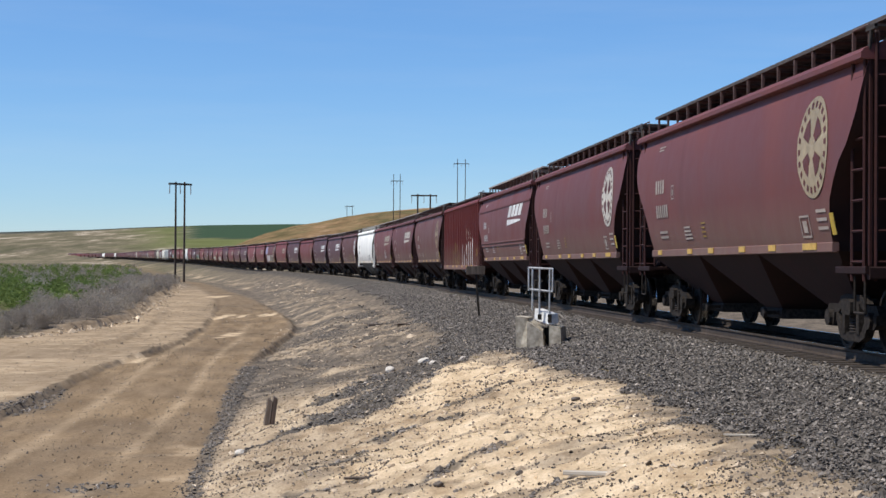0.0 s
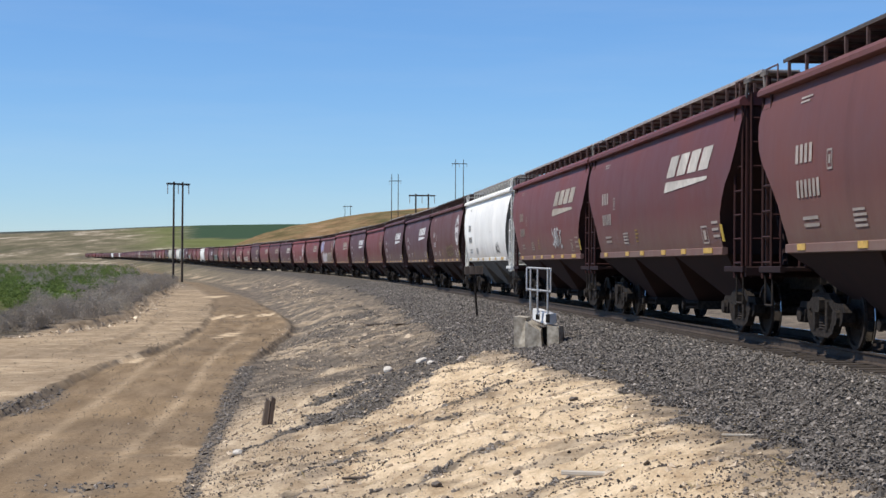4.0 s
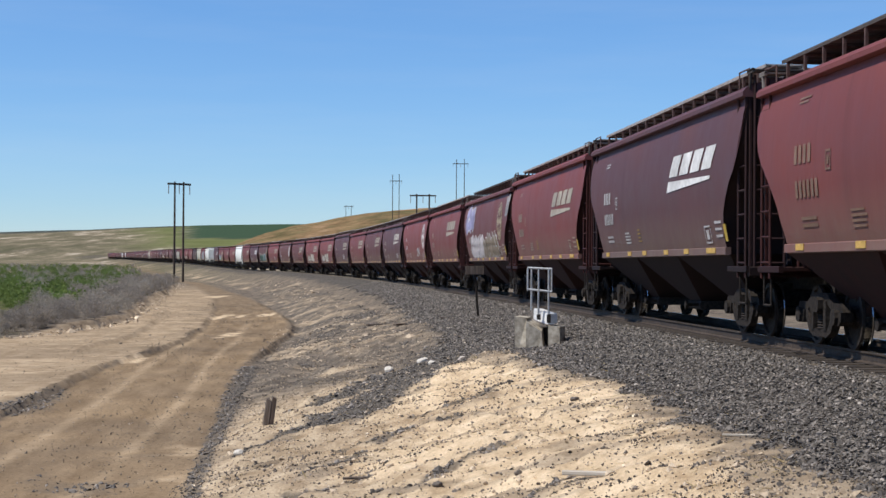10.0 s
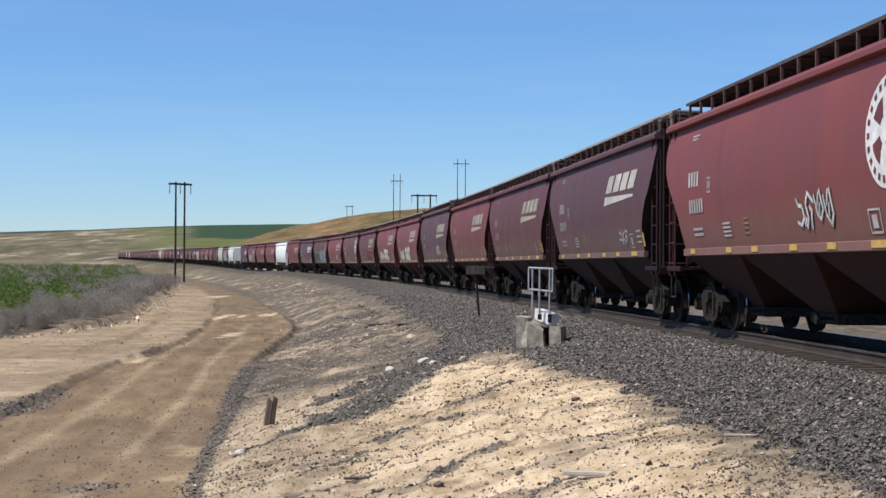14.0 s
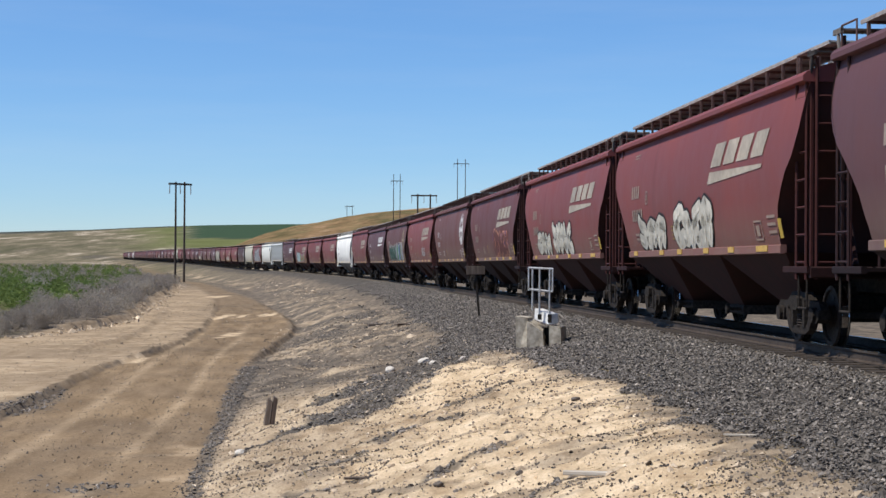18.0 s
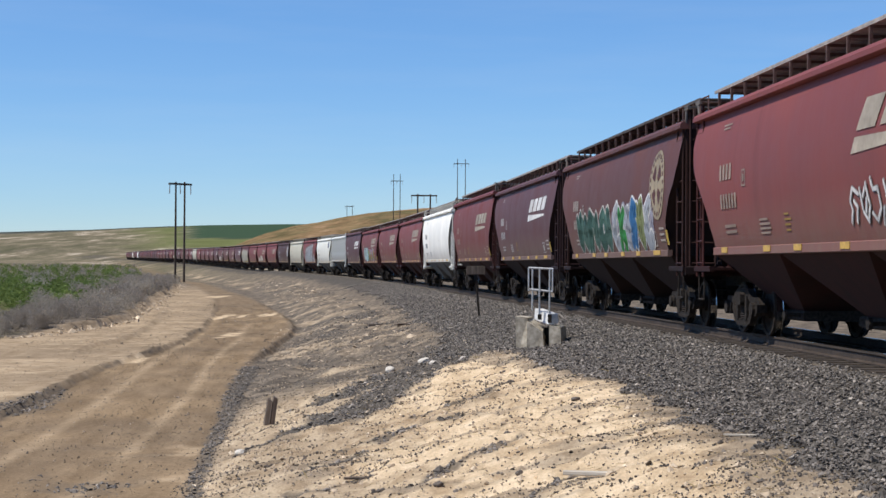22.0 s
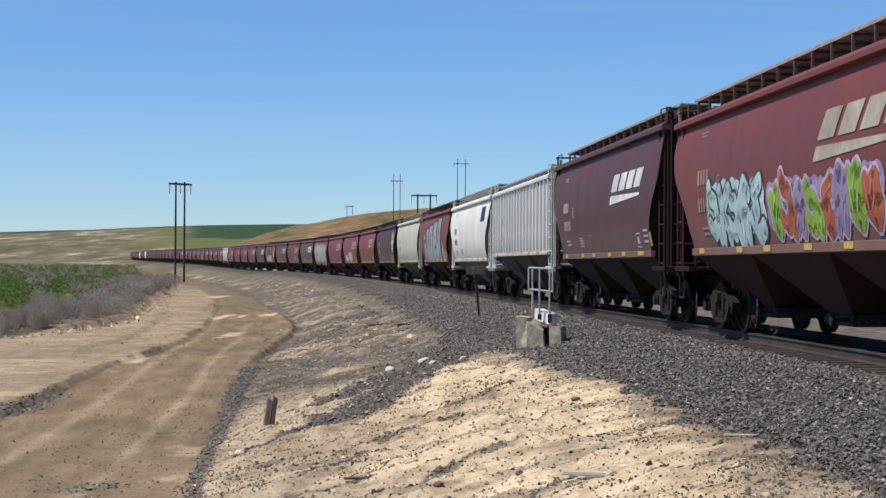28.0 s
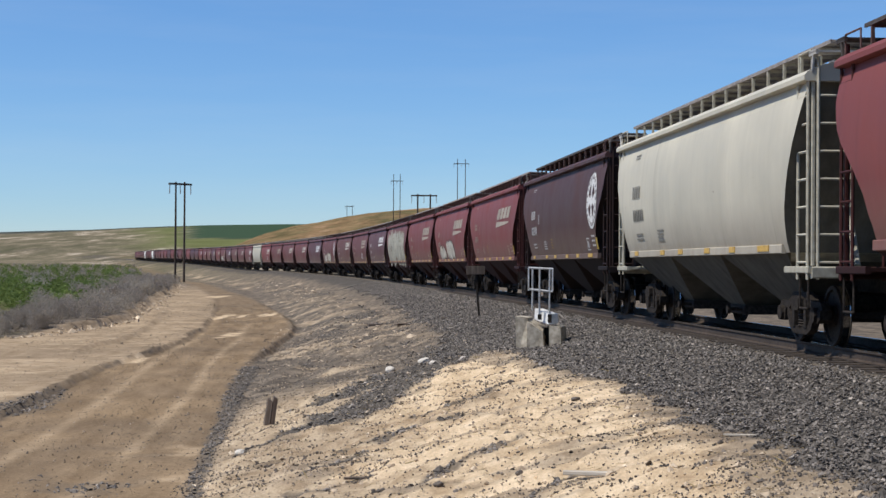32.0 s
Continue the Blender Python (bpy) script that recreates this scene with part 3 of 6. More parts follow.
def ground_look(nt, b):
    v = coords(nt, world_space=True)
    sa, sb, sc = (nt.nodes.new("ShaderNodeSeparateColor") for _ in range(3))
    for nm, s in (("cover_a", sa), ("cover_b", sb), ("cover_c", sc)):
        at = nt.nodes.new("ShaderNodeAttribute")
        at.attribute_name = nm
        link(nt, at.outputs["Color"], s.inputs[0])
    fine, mid, big, huge = fuzz(nt, v, 26, 5, 0.7), fuzz(nt, v, 2.2, 6, 0.65), fuzz(nt, v, 0.22, 5, 0.6), fuzz(nt, v, 0.011, 5, 0.62)
    # dry silt with grey-brown litter
    c = ramp(nt, mid, [(0.32, (0.085, 0.072, 0.060)), (0.5, (0.152, 0.127, 0.103)), (0.68, (0.265, 0.215, 0.163))])
    # distance: sage, bleached patches, pasture
    far = ramp(nt, fuzz(nt, coords(nt, (1, 0.22, 1), True), 0.030, 7, 0.72), [(0.34, (0.095, 0.092, 0.058)), (0.46, (0.14, 0.124, 0.082)), (0.54, (0.20, 0.168, 0.115)), (0.59, (0.34, 0.285, 0.21)), (0.66, (0.50, 0.44, 0.35))])
    pos = nt.nodes.new("ShaderNodeSeparateXYZ")
    link(nt, v, pos.inputs[0])
    mr = nt.nodes.new("ShaderNodeMapRange")
    mr.inputs["From Min"].default_value, mr.inputs["From Max"].default_value = 180, 500
    link(nt, pos.outputs["Y"], mr.inputs["Value"])
    c = mix(nt, mr.outputs[0], c, far)
    sand = ramp(nt, mid, [(0.3, (0.49, 0.365, 0.232)), (0.55, (0.73, 0.577, 0.392)), (0.75, (0.84, 0.685, 0.49))])
    sand = mix(nt, 1.0, sand, ramp(nt, big, [(0.35, (0.84, 0.82, 0.80)), (0.6, (1.05, 1.05, 1.05))]), "MULTIPLY")
    sand = mix(nt, 1.0, sand, ramp(nt, fuzz(nt, coords(nt, (1, 0.45, 1), True), 1.5, 7, 0.75), [(0.36, (0.70, 0.66, 0.62)), (0.50, (0.98, 0.97, 0.96)), (0.64, (1.05, 1.05, 1.06))]), "MULTIPLY")
    lane = nt.nodes.new("ShaderNodeAttribute")
    lane.attribute_name = "lane"
    drag = nt.nodes.new("ShaderNodeMapping")
    drag.inputs["Scale"].default_value = (1, 0.16, 1)
    link(nt, lane.outputs["Vector"], drag.inputs[0])
    wear = mix(nt, 0.5, fuzz(nt, drag.outputs[0], 1.6, 4, 0.6), fuzz(nt, v, 11.0, 6, 0.78))
    road = ramp(nt, wear, [(0.38, (0.156, 0.113, 0.073)), (0.5, (0.215, 0.159, 0.105)), (0.62, (0.28, 0.21, 0.138))])
    road = mix(nt, 1.0, road, ramp(nt, big, [(0.33, (0.78, 0.78, 0.80)), (0.5, (1.0, 0.98, 0.96)), (0.66, (1.16, 1.12, 1.05))]), "MULTIPLY")
    grav = ramp(nt, fuzz(nt, v, 15, 4, 0.75), [(0.33, (0.042, 0.038, 0.034)), (0.52, (0.098, 0.089, 0.080)), (0.72, (0.18, 0.163, 0.147))])
    scrub = ramp(nt, mid, [(0.35, (0.070, 0.080, 0.032)), (0.65, (0.14, 0.135, 0.07))])
    tan = ramp(nt, fuzz(nt, coords(nt, (1, 0.4, 1), True), 0.028, 7, 0.72), [(0.34, (0.105, 0.105, 0.05)), (0.44, (0.165, 0.13, 0.07)), (0.53, (0.235, 0.158, 0.088)), (0.62, (0.33, 0.235, 0.145)), (0.70, (0.26, 0.165, 0.10))])
    tan = mix(nt, 1.0, tan, ramp(nt, fuzz(nt, coords(nt, (1, 0.35, 1), True), 0.11, 5, 0.7), [(0.34, (0.55, 0.56, 0.52)), (0.5, (0.92, 0.88, 0.86)), (0.66, (1.2, 1.16, 1.12))]), "MULTIPLY")
    green = ramp(nt, big, [(0.3, (0.040, 0.068, 0.042)), (0.7, (0.052, 0.085, 0.052))])
    c = mix(nt, sa.outputs[1], c, road)
    c = mix(nt, sa.outputs[2], c, sand)
    c = mix(nt, sb.outputs[0], c, scrub)
    c = mix(nt, sb.outputs[1], c, tan)
    c = mix(nt, sc.outputs[0], c, ramp(nt, huge, [(0.3, (0.105, 0.115, 0.045)), (0.5, (0.135, 0.15, 0.062)), (0.7, (0.17, 0.165, 0.08))]))
    c = mix(nt, sc.outputs[1], c, ramp(nt, huge, [(0.35, (0.052, 0.062, 0.058)), (0.65, (0.072, 0.08, 0.072))]))
    c = mix(nt, sb.outputs[2], c, green)
    c = mix(nt, sa.outputs[0], c, grav)
    c = mix(nt, 1.0, c, ramp(nt, fine, [(0.3, grey(0.82)), (0.7, grey(1.14))]), "MULTIPLY")
    link(nt, c, b.inputs["Base Color"])
    b.inputs["Roughness"].default_value = 0.95
    b.inputs["Specular IOR Level"].default_value = 0.0
    both = nt.nodes.new("ShaderNodeMath")
    both.operation = "ADD"
    link(nt, fine, both.inputs[0])
    link(nt, fuzz(nt, v, 7, 5, 0.65), both.inputs[1])
    firm = nt.nodes.new("ShaderNodeMapRange")
    firm.inputs["To Min"].default_value, firm.inputs["To Max"].default_value = 0.7, 0.06
    link(nt, sa.outputs[1], firm.inputs["Value"])
    link(nt, firm.outputs[0], bump(nt, b, both.outputs[0], 0.7, 0.055).inputs["Strength"])


gm.materials.append(material("dry_ground", ground_look))
ground = tagged(new("ground", gm), "dry sandy plain with a dirt road, scrub and far hills", "ground", kind="structure")


# ---- loose stone and scrub, scattered as one mesh a kind ----
def rock_shapes(seed, n=6):
    rs = np.random.RandomState(seed)
    t = (1 + 5 ** 0.5) / 2
    octa = np.array([(1, 0, 0), (-1, 0, 0), (0, 1, 0), (0, -1, 0), (0, 0, 1), (0, 0, -1)], float)
    tri = np.array([(0, 2, 4), (2, 1, 4), (1, 3, 4), (3, 0, 4), (2, 0, 5), (1, 2, 5), (3, 1, 5), (0, 3, 5)])
    return [(octa + rs.uniform(-0.38, 0.38, octa.shape)) * rs.uniform(0.7, 1.1, (1, 3)) for _ in range(n)], tri


def strewn(name, px, py, pz, size, mat, seed, squash=0.75, shapes=None):
    """Stones at the given places, as one mesh."""
    rs = np.random.RandomState(seed)
    protos, tri = shapes or rock_shapes(seed)
    P = np.stack(protos)[rs.randint(0, len(protos), len(px))]
    a = rs.uniform(0, 6.283, len(px))
    c, s = np.cos(a)[:, None], np.sin(a)[:, None]
    x = P[:, :, 0] * c - P[:, :, 1] * s
    y = P[:, :, 0] * s + P[:, :, 1] * c
    tl = rs.uniform(-0.6, 0.6, (len(px), 1))
    z = (P[:, :, 2] + x * tl + y * rs.uniform(-0.6, 0.6, (len(px), 1))) * squash
    sz = np.asarray(size)[:, None]
    V = np.stack([x * sz + px[:, None], y * sz + py[:, None], z * sz + pz[:, None]], -1)
    n = P.shape[1]
    T = (tri[None] + (np.arange(len(px)) * n)[:, None, None]).reshape(-1, 3)
    return new(name, fast_mesh(name, V.reshape(-1, 3), T, [mat]))


def lie(x, y):
    return ground_level(x, y)


rs = np.random.RandomState(5)
# ballast on the camera's side of the line
n = 250000
sy = 9 + 120 * rs.uniform(0, 1, n) ** 2.1
sd = rs.uniform(1.3, 5.6, n)
sx = np.interp(sy, _Y, _X) - sd
keep = zones(sx, sy)[0] > rs.uniform(0.15, 0.75, n)
sx, sy = sx[keep][:98000], sy[keep][:98000]
ss = rs.uniform(0.011, 0.030, len(sx)) * (1 + 0.012 * np.clip(sy - 20, 0, 60))
tagged(strewn("ballast_stones", sx, sy, lie(sx, sy) + rs.uniform(-0.012, 0.035, len(sx)), ss, BALLAST, 1, 0.85), "dark grey crushed basalt ballast along the track", "ballast", kind="stuff")
# gravel tongues, verge and road gravel
n = 150000
sy = 12 + 70 * rs.uniform(0, 1, n) ** 1.4
sd = rs.uniform(4.2, 16, n)
sx = np.interp(sy, _Y, _X) - sd
keep = zones(sx, sy)[0] > rs.uniform(0.2, 0.9, n)
sx, sy = sx[keep][:34000], sy[keep][:34000]
tagged(strewn("spilled_gravel", sx, sy, lie(sx, sy) + 0.006, rs.gamma(3.0, 0.006, len(sx)) + 0.008, BALLAST, 2, 0.85), "spilled grey gravel on the bank and road edge", "gravel", kind="stuff")
# pebbles and crumbs on the dirt road and the bare plain
n = 30000
sy = 20 + 110 * rs.uniform(0, 1, n) ** 1.6
sd = rs.uniform(10.0, 19, n)
sx = np.interp(sy, _Y, _X) - sd
keep = (step(rough(sx, sy / 3, 1.2, 74, 3), -0.6, 0.5) * (1 - 0.6 * step(sd, 14.5, 15)) > rs.uniform(0.0, 1.3, n)) & (sx > -0.29 * sy)
sx, sy = sx[keep][:14000], sy[keep][:14000]
tagged(strewn("road_pebbles", sx, sy, lie(sx, sy) + 0.004, (rs.gamma(1.8, 0.0042, len(sx)) + 0.004) * (1 + 0.010 * (sy - 20)), ROADROCK, 12, 0.8), "small brown pebbles strewn on a dirt road", "pebbles", kind="stuff")
# chips on the sand and the bank
n = 120000
sy = 11 + 60 * rs.uniform(0, 1, n) ** 1.5
sd = rs.uniform(3.8, 10.5, n)
sx = np.interp(sy, _Y, _X) - sd
dens = 0.34 + 0.75 * step(0.6 * rough((sd + 0.25 * sy) / 1.4, (sy - 0.1 * sd) / 0.6, 1.0, 71, 3) + 0.7 * rough(sx, sy, 0.9, 72), 0.05, 0.4)
keep = dens > rs.uniform(0.1, 1.6, n)
sx, sy = sx[keep][:34000], sy[keep][:34000]
tagged(strewn("stone_chips", sx, sy, lie(sx, sy) + 0.004, rs.gamma(1.8, 0.0046, len(sx)) + 0.005, DARKROCK, 3, 0.9), "dark stone chips scattered on pale sand", "stones", kind="stuff")
n = 9000
sy = 11 + 70 * rs.uniform(0, 1, n) ** 1.5
sd = rs.uniform(4.4, 10.2, n)
sx = np.interp(sy, _Y, _X) - sd
tagged(strewn("sand_clods", sx, sy, lie(sx, sy) + 0.002, rs.gamma(2, 0.007, n) + 0.006, SANDROCK, 4), "small clods of dry sand on the ground", "clods", kind="stuff")
# pale rocks and clods on the bank further along the road
n = 700
sy = rs.uniform(50, 210, n)
sd = rs.uniform(5.4, 9.0, n)
sx = np.interp(sy, _Y, _X) - sd
tagged(strewn("bank_rocks", sx, sy, lie(sx, sy), rs.gamma(1.6, 0.026, n) + 0.015, SANDROCK, 6, 0.5), "tan rocks along the railway bank", "rocks", kind="stuff")


# clods fallen from the eroded bank in front of the scrub
n = 620
sy = 64 + 160 * rs.uniform(0, 1, n) ** 1.5
sx = scrub_edge(0 * sy - 16, sy) + np.abs(rs.normal(0, 0.45, n)) - 0.1
tagged(strewn("bank_clods", sx, sy, lie(sx, sy) + 0.02, rs.gamma(1.5, 0.032, n) + 0.02, SANDROCK, 9, 0.7), "pale clods along the eroded edge of the scrub", "clods", kind="stuff")
# straw and splinters on the sand
n = 2600
sy = 11 + 32 * rs.uniform(0, 1, n) ** 1.3
sd = rs.uniform(3.6, 9.8, n)
sx = np.interp(sy, _Y, _X) - sd
thin = [v * np.array([[1.0, 0.07, 0.07]]) for v in rock_shapes(44)[0]]
tagged(strewn("dry_straw", sx, sy, lie(sx, sy) + 0.008, rs.gamma(2.0, 0.022, n) + 0.02, DRYGRASS, 10, 0.6, (thin, rock_shapes(44)[1])), "dry straw and splinters strewn on the sand", "straw", kind="stuff")


def bush_shape(seed, leaves=150, twigs=26, leaf=0.10, spread=1.0):
    """An uneven dome of small leaf clumps on a fan of twigs, 1 m across; verts and triangles."""
    r = np.random.RandomState(seed)
    V, T = [], []
    lob = r.uniform(-0.32, 0.32, (5, 2))
    for _ in range(twigs):
        a, e, ln = r.uniform(0, 6.283), r.uniform(0.35, 1.35), r.uniform(0.35, 0.62)
        tip = np.array([math.cos(a) * math.cos(e), math.sin(a) * math.cos(e), math.sin(e)]) * ln
        side = np.array([-math.sin(a), math.cos(a), 0]) * 0.012
        k = len(V)
        V += [side, -side, tip]
        T.append((k, k + 1, k + 2))
    for _ in range(leaves):
        c = lob[r.randint(5)]
        a, e = r.uniform(0, 6.283), r.uniform(0.0, 1.45)
        q = np.array([c[0] * 0.7 + 0.30 * math.cos(a) * math.cos(e) * r.uniform(0.5, 1.15), c[1] * 0.7 + 0.30 * math.sin(a) * math.cos(e) * r.uniform(0.5, 1.15),
                      0.10 + 0.46 * math.sin(e) * r.uniform(0.55, 1.25)])
        out = q - np.array([0, 0, -0.12])
        u = r.normal(size=3) * spread + (1.6 * out / np.linalg.norm(out) if spread < 1 else 0)
        u /= np.linalg.norm(u)
        w = np.cross(u, r.normal(size=3))
        w /= np.linalg.norm(w)
        s = leaf * r.uniform(0.5, 1.2)
        k = len(V)
        wd = 0.55 if spread >= 1 else 0.24
        V += [q - u * s, q + w * s * wd, q + u * s, q - w * s * wd]
        T += [(k, k + 1, k + 2), (k, k + 2, k + 3)]
    return np.array(V), np.array(T)


def thicket(name, px, py, size, mat, seed, leaves, tall=1.0, leaf=0.1, spread=1.0):
    r = np.random.RandomState(seed)
    shapes = [bush_shape(seed * 10 + i, leaves, 14, leaf, spread) for i in range(4)]
    Vs, Ts, k = [], [], 0
    pz = lie(px, py)
    for i in range(len(px)):
        V, T = shapes[r.randint(4)]
        a = r.uniform(0, 6.283)
        c, s = math.cos(a), math.sin(a)
        W = np.stack([V[:, 0] * c - V[:, 1] * s, V[:, 0] * s + V[:, 1] * c, V[:, 2] * tall * r.uniform(0.8, 1.25)], -1) * size[i]
        Vs.append(W + np.array([px[i], py[i], pz[i] - 0.03 * size[i]]))
        Ts.append(T + k)
        k += len(V)
    return new(name, fast_mesh(name, np.concatenate(Vs), np.concatenate(Ts), [mat]))


# ---- the track ----
track = tagged(new("railway_track"), "single railway track on dark ballast, rails worn bright", "track", kind="structure")
RAIL = [(-0.07, -0.172), (0.07, -0.172), (0.07, -0.155), (0.012, -0.135), (0.012, -0.045), (0.036, -0.03), (0.036, -0.002), (0.03, 0.0), (-0.03, 0.0), (-0.036, -0.002), (-0.036, -0.03), (-0.012, -0.045), (-0.012, -0.135), (-0.07, -0.155)]
sr = np.concatenate([[-755], np.arange(-60, 140, 4.0), np.arange(140, 1900, 10.0)])
for side in (1, -1):
    X, Y, Z, T = line(sr)
    g = Geo()
    rows = []
    for x, y, z, t in zip(X, Y, Z, T):
        nxv, nyv = math.sin(t), -math.cos(t)
        rows.append([(x + nxv * (side * 0.753 + u), y + nyv * (side * 0.753 + u), z + w) for u, w in RAIL + RAIL[:1]])
    g.grid(rows)
    k = len(RAIL)
    g.m = [1 if (i % k) in (7,) else 0 for i in range(len(g.f))]
    part("rail", g, [RAILM, RAILTOP], track, "steel rail with a bright running face")

# sleepers: the near ones one by one, the rest joined
tie_mesh = Geo().box(-0.115, 0.115, -1.3, 1.3, -0.345, -0.172, 0.012).mesh("sleeper", [WOOD])
far_ties = Geo()
for i, s in enumerate(np.arange(-30, 640, 0.56)):
    x, y, z, t = (float(q) for q in line(s))
    m = Matrix.Translation((x, y, z)) @ Matrix.Rotation(t, 4, "Z")
    if -12 < s < 70:
        part("sleeper", tie_mesh, None, track, at=m)
    elif s < 300:
        far_ties.add([m @ v.co for v in tie_mesh.vertices], [tuple(f.vertices) for f in tie_mesh.polygons])
tagged(part("sleeper_row", far_ties, [WOOD], track), kind="stuff")

# ---- grain cars ----
HALF = 8.20          # half the length of the roof, before the fit along the car
TALLER = 1.05        # height above the sill of the taller kind
TRUCK_AT = 5.86      # trucks from the middle of the car
FIT = 0.937          # length of the cars against the drawn outlines
SILL, EAVE = 1.40, 3.92
PROFILE = [(1.40, 1.40), (1.56, 1.46), (1.85, 1.525), (2.2, 1.575), (2.6, 1.60), (3.0, 1.59), (3.4, 1.545), (3.7, 1.48), (3.92, 1.40)]
PZ, PW = [a for a, _ in PROFILE], [b for _, b in PROFILE]


def half_width(z, style):
    if style.startswith("ribbed"):
        return 1.46
    return float(np.interp(1.4 + (z - 1.4) / TALLER if style == "tall" else z, PZ, PW))


def end_x(z, style):
    """How far the side sheet reaches along the car at that height."""
    if style.startswith("ribbed"):
        return 7.75
    if style == "straight":
        return float(np.interp(z, [1.4, 2.0, 2.7, 3.4, 3.92], [6.92, 7.12, 7.55, 7.95, 8.10]))
    return float(np.interp(z, [1.4, 1.7, 2.1, 2.5, 2.8, 3.05, 3.35, 3.92], [6.62, 6.68, 6.86, 7.26, 7.74, 8.00, 8.16, 8.20]))


def on_side(x, z, style, out=0.012):
    return (x * FIT, -(half_width(z, style) + out), z)


RUNGS = 0.40


def ladder(x0, x1, y, z0, z1, r=0.020, along="x"):
    """The two stiles and one rung of a ladder."""
    pt = (lambda u, z: (u, y, z)) if along == "x" else (lambda u, z: (y, u, z))
    g = Geo()
    for u in (x0, x1):
        g.tube(pt(u, z0), pt(u, z1), r * 1.25, 6)
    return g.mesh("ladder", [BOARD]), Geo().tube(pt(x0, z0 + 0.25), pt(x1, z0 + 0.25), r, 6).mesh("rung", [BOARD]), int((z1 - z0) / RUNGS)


def truck_meshes():
    """Meshes of one two-axle truck: side frame, bolster, spring nest, wheelset."""
    out = {}
    g = Geo()
    for a, b in ((-0.06, 0.06),):
        # upper chord, lower chord and columns leave the windows open
        g.prism([(-1.16, 0.54), (-1.05, 0.66), (-0.62, 0.66), (-0.36, 0.80), (0.36, 0.80), (0.62, 0.66), (1.05, 0.66), (1.16, 0.54), (0.62, 0.54), (0.33, 0.66), (-0.33, 0.66), (-0.62, 0.54)], a, b)
        g.prism([(-0.80, 0.54), (-0.62, 0.54), (-0.42, 0.30), (-0.28, 0.27), (0.28, 0.27), (0.42, 0.30), (0.62, 0.54), (0.80, 0.54), (0.54, 0.22), (0.32, 0.15), (-0.32, 0.15), (-0.54, 0.22)], a, b)
        for s in (-1, 1):
            g.box(s * 0.31 - 0.06, s * 0.31 + 0.06, a - 0.02, b + 0.02, 0.26, 0.68)
            g.prism([(s * 0.70, 0.54), (s * 1.14, 0.54), (s * 1.12, 0.40), (s * 1.02, 0.34), (s * 0.76, 0.34)], a - 0.03, b + 0.03)
            g.tube((s * 0.89, -0.14, 0.46), (s * 0.89, 0.10, 0.46), 0.12, 10)
    out["side_frame"] = g.mesh("side_frame", [STEEL])
    g = Geo().box(-0.20, 0.20, -1.15, 1.15, 0.52, 0.74, 0.04)
    g.box(-0.16, 0.16, -0.45, 0.45, 0.74, 0.92, 0.02)
    out["bolster"] = g.mesh("bolster", [STEEL])
    g = Geo()
    rows = []
    for j in range(15):
        r = 0.085 if j % 2 else 0.065
        rows.append([(2.1 * r * math.cos(6.2832 * q / 12), r * math.sin(6.2832 * q / 12), 0.26 + 0.02 * j) for q in range(13)])
    g.grid(rows)
    out["spring"] = g.mesh("spring", [WHEEL])
    g = Geo()
    g.tube((0, -0.95, 0), (0, 0.95, 0), 0.085, 10)
    for s in (-1, 1):
        n = 18
        # tread, rim, plate, hub; the flange lies on the inner side
        sec = [(0.455, 0.70), (0.46, 0.80), (0.452, 0.835), (0.395, 0.835), (0.385, 0.80), (0.16, 0.785), (0.15, 0.84), (0.085, 0.84),
               (0.085, 0.69), (0.16, 0.71), (0.38, 0.735), (0.40, 0.695), (0.485, 0.69), (0.487, 0.675), (0.47, 0.70)]
        rows = []
        for k in range(n + 1):
            a = 6.283185 * k / n
            rows.append([(r * math.cos(a), s * y, r * math.sin(a)) for r, y in sec])
        base = len(g.f)
        g.grid(rows)
        w = len(sec) - 1
        for i in range(base, len(g.f)):
            if (i - base) % w in (0, 13):
                g.m[i] = 1
        for k in range(3):
            a = 2.094 * k
            g.tube((0.27 * math.cos(a), s * 0.80, 0.27 * math.sin(a)), (0.27 * math.cos(a), s * 0.795 + s * 0.012, 0.27 * math.sin(a)), 0.035, 6)
    out["wheelset"] = g.mesh("wheelset", [WHEEL, TREAD])
    return out


TRUCK = truck_meshes()
WHEELSETS = []


def add_truck(car, x, rich=True):
    t = part("truck", TRUCK["bolster"], None, car, "sooty cast-steel two-axle truck", pose(x, 0, 0))
    for s in (-1, 1):
        part("side_frame", TRUCK["side_frame"], None, t, at=pose(0, s * 1.0, 0))
        if rich:
            part("spring", TRUCK["spring"], None, t, at=pose(0, s * 1.0, 0))
        part("wheelset", TRUCK["wheelset"], None, t, at=pose(s * 0.89, 0, 0.455))


RUNG = {}


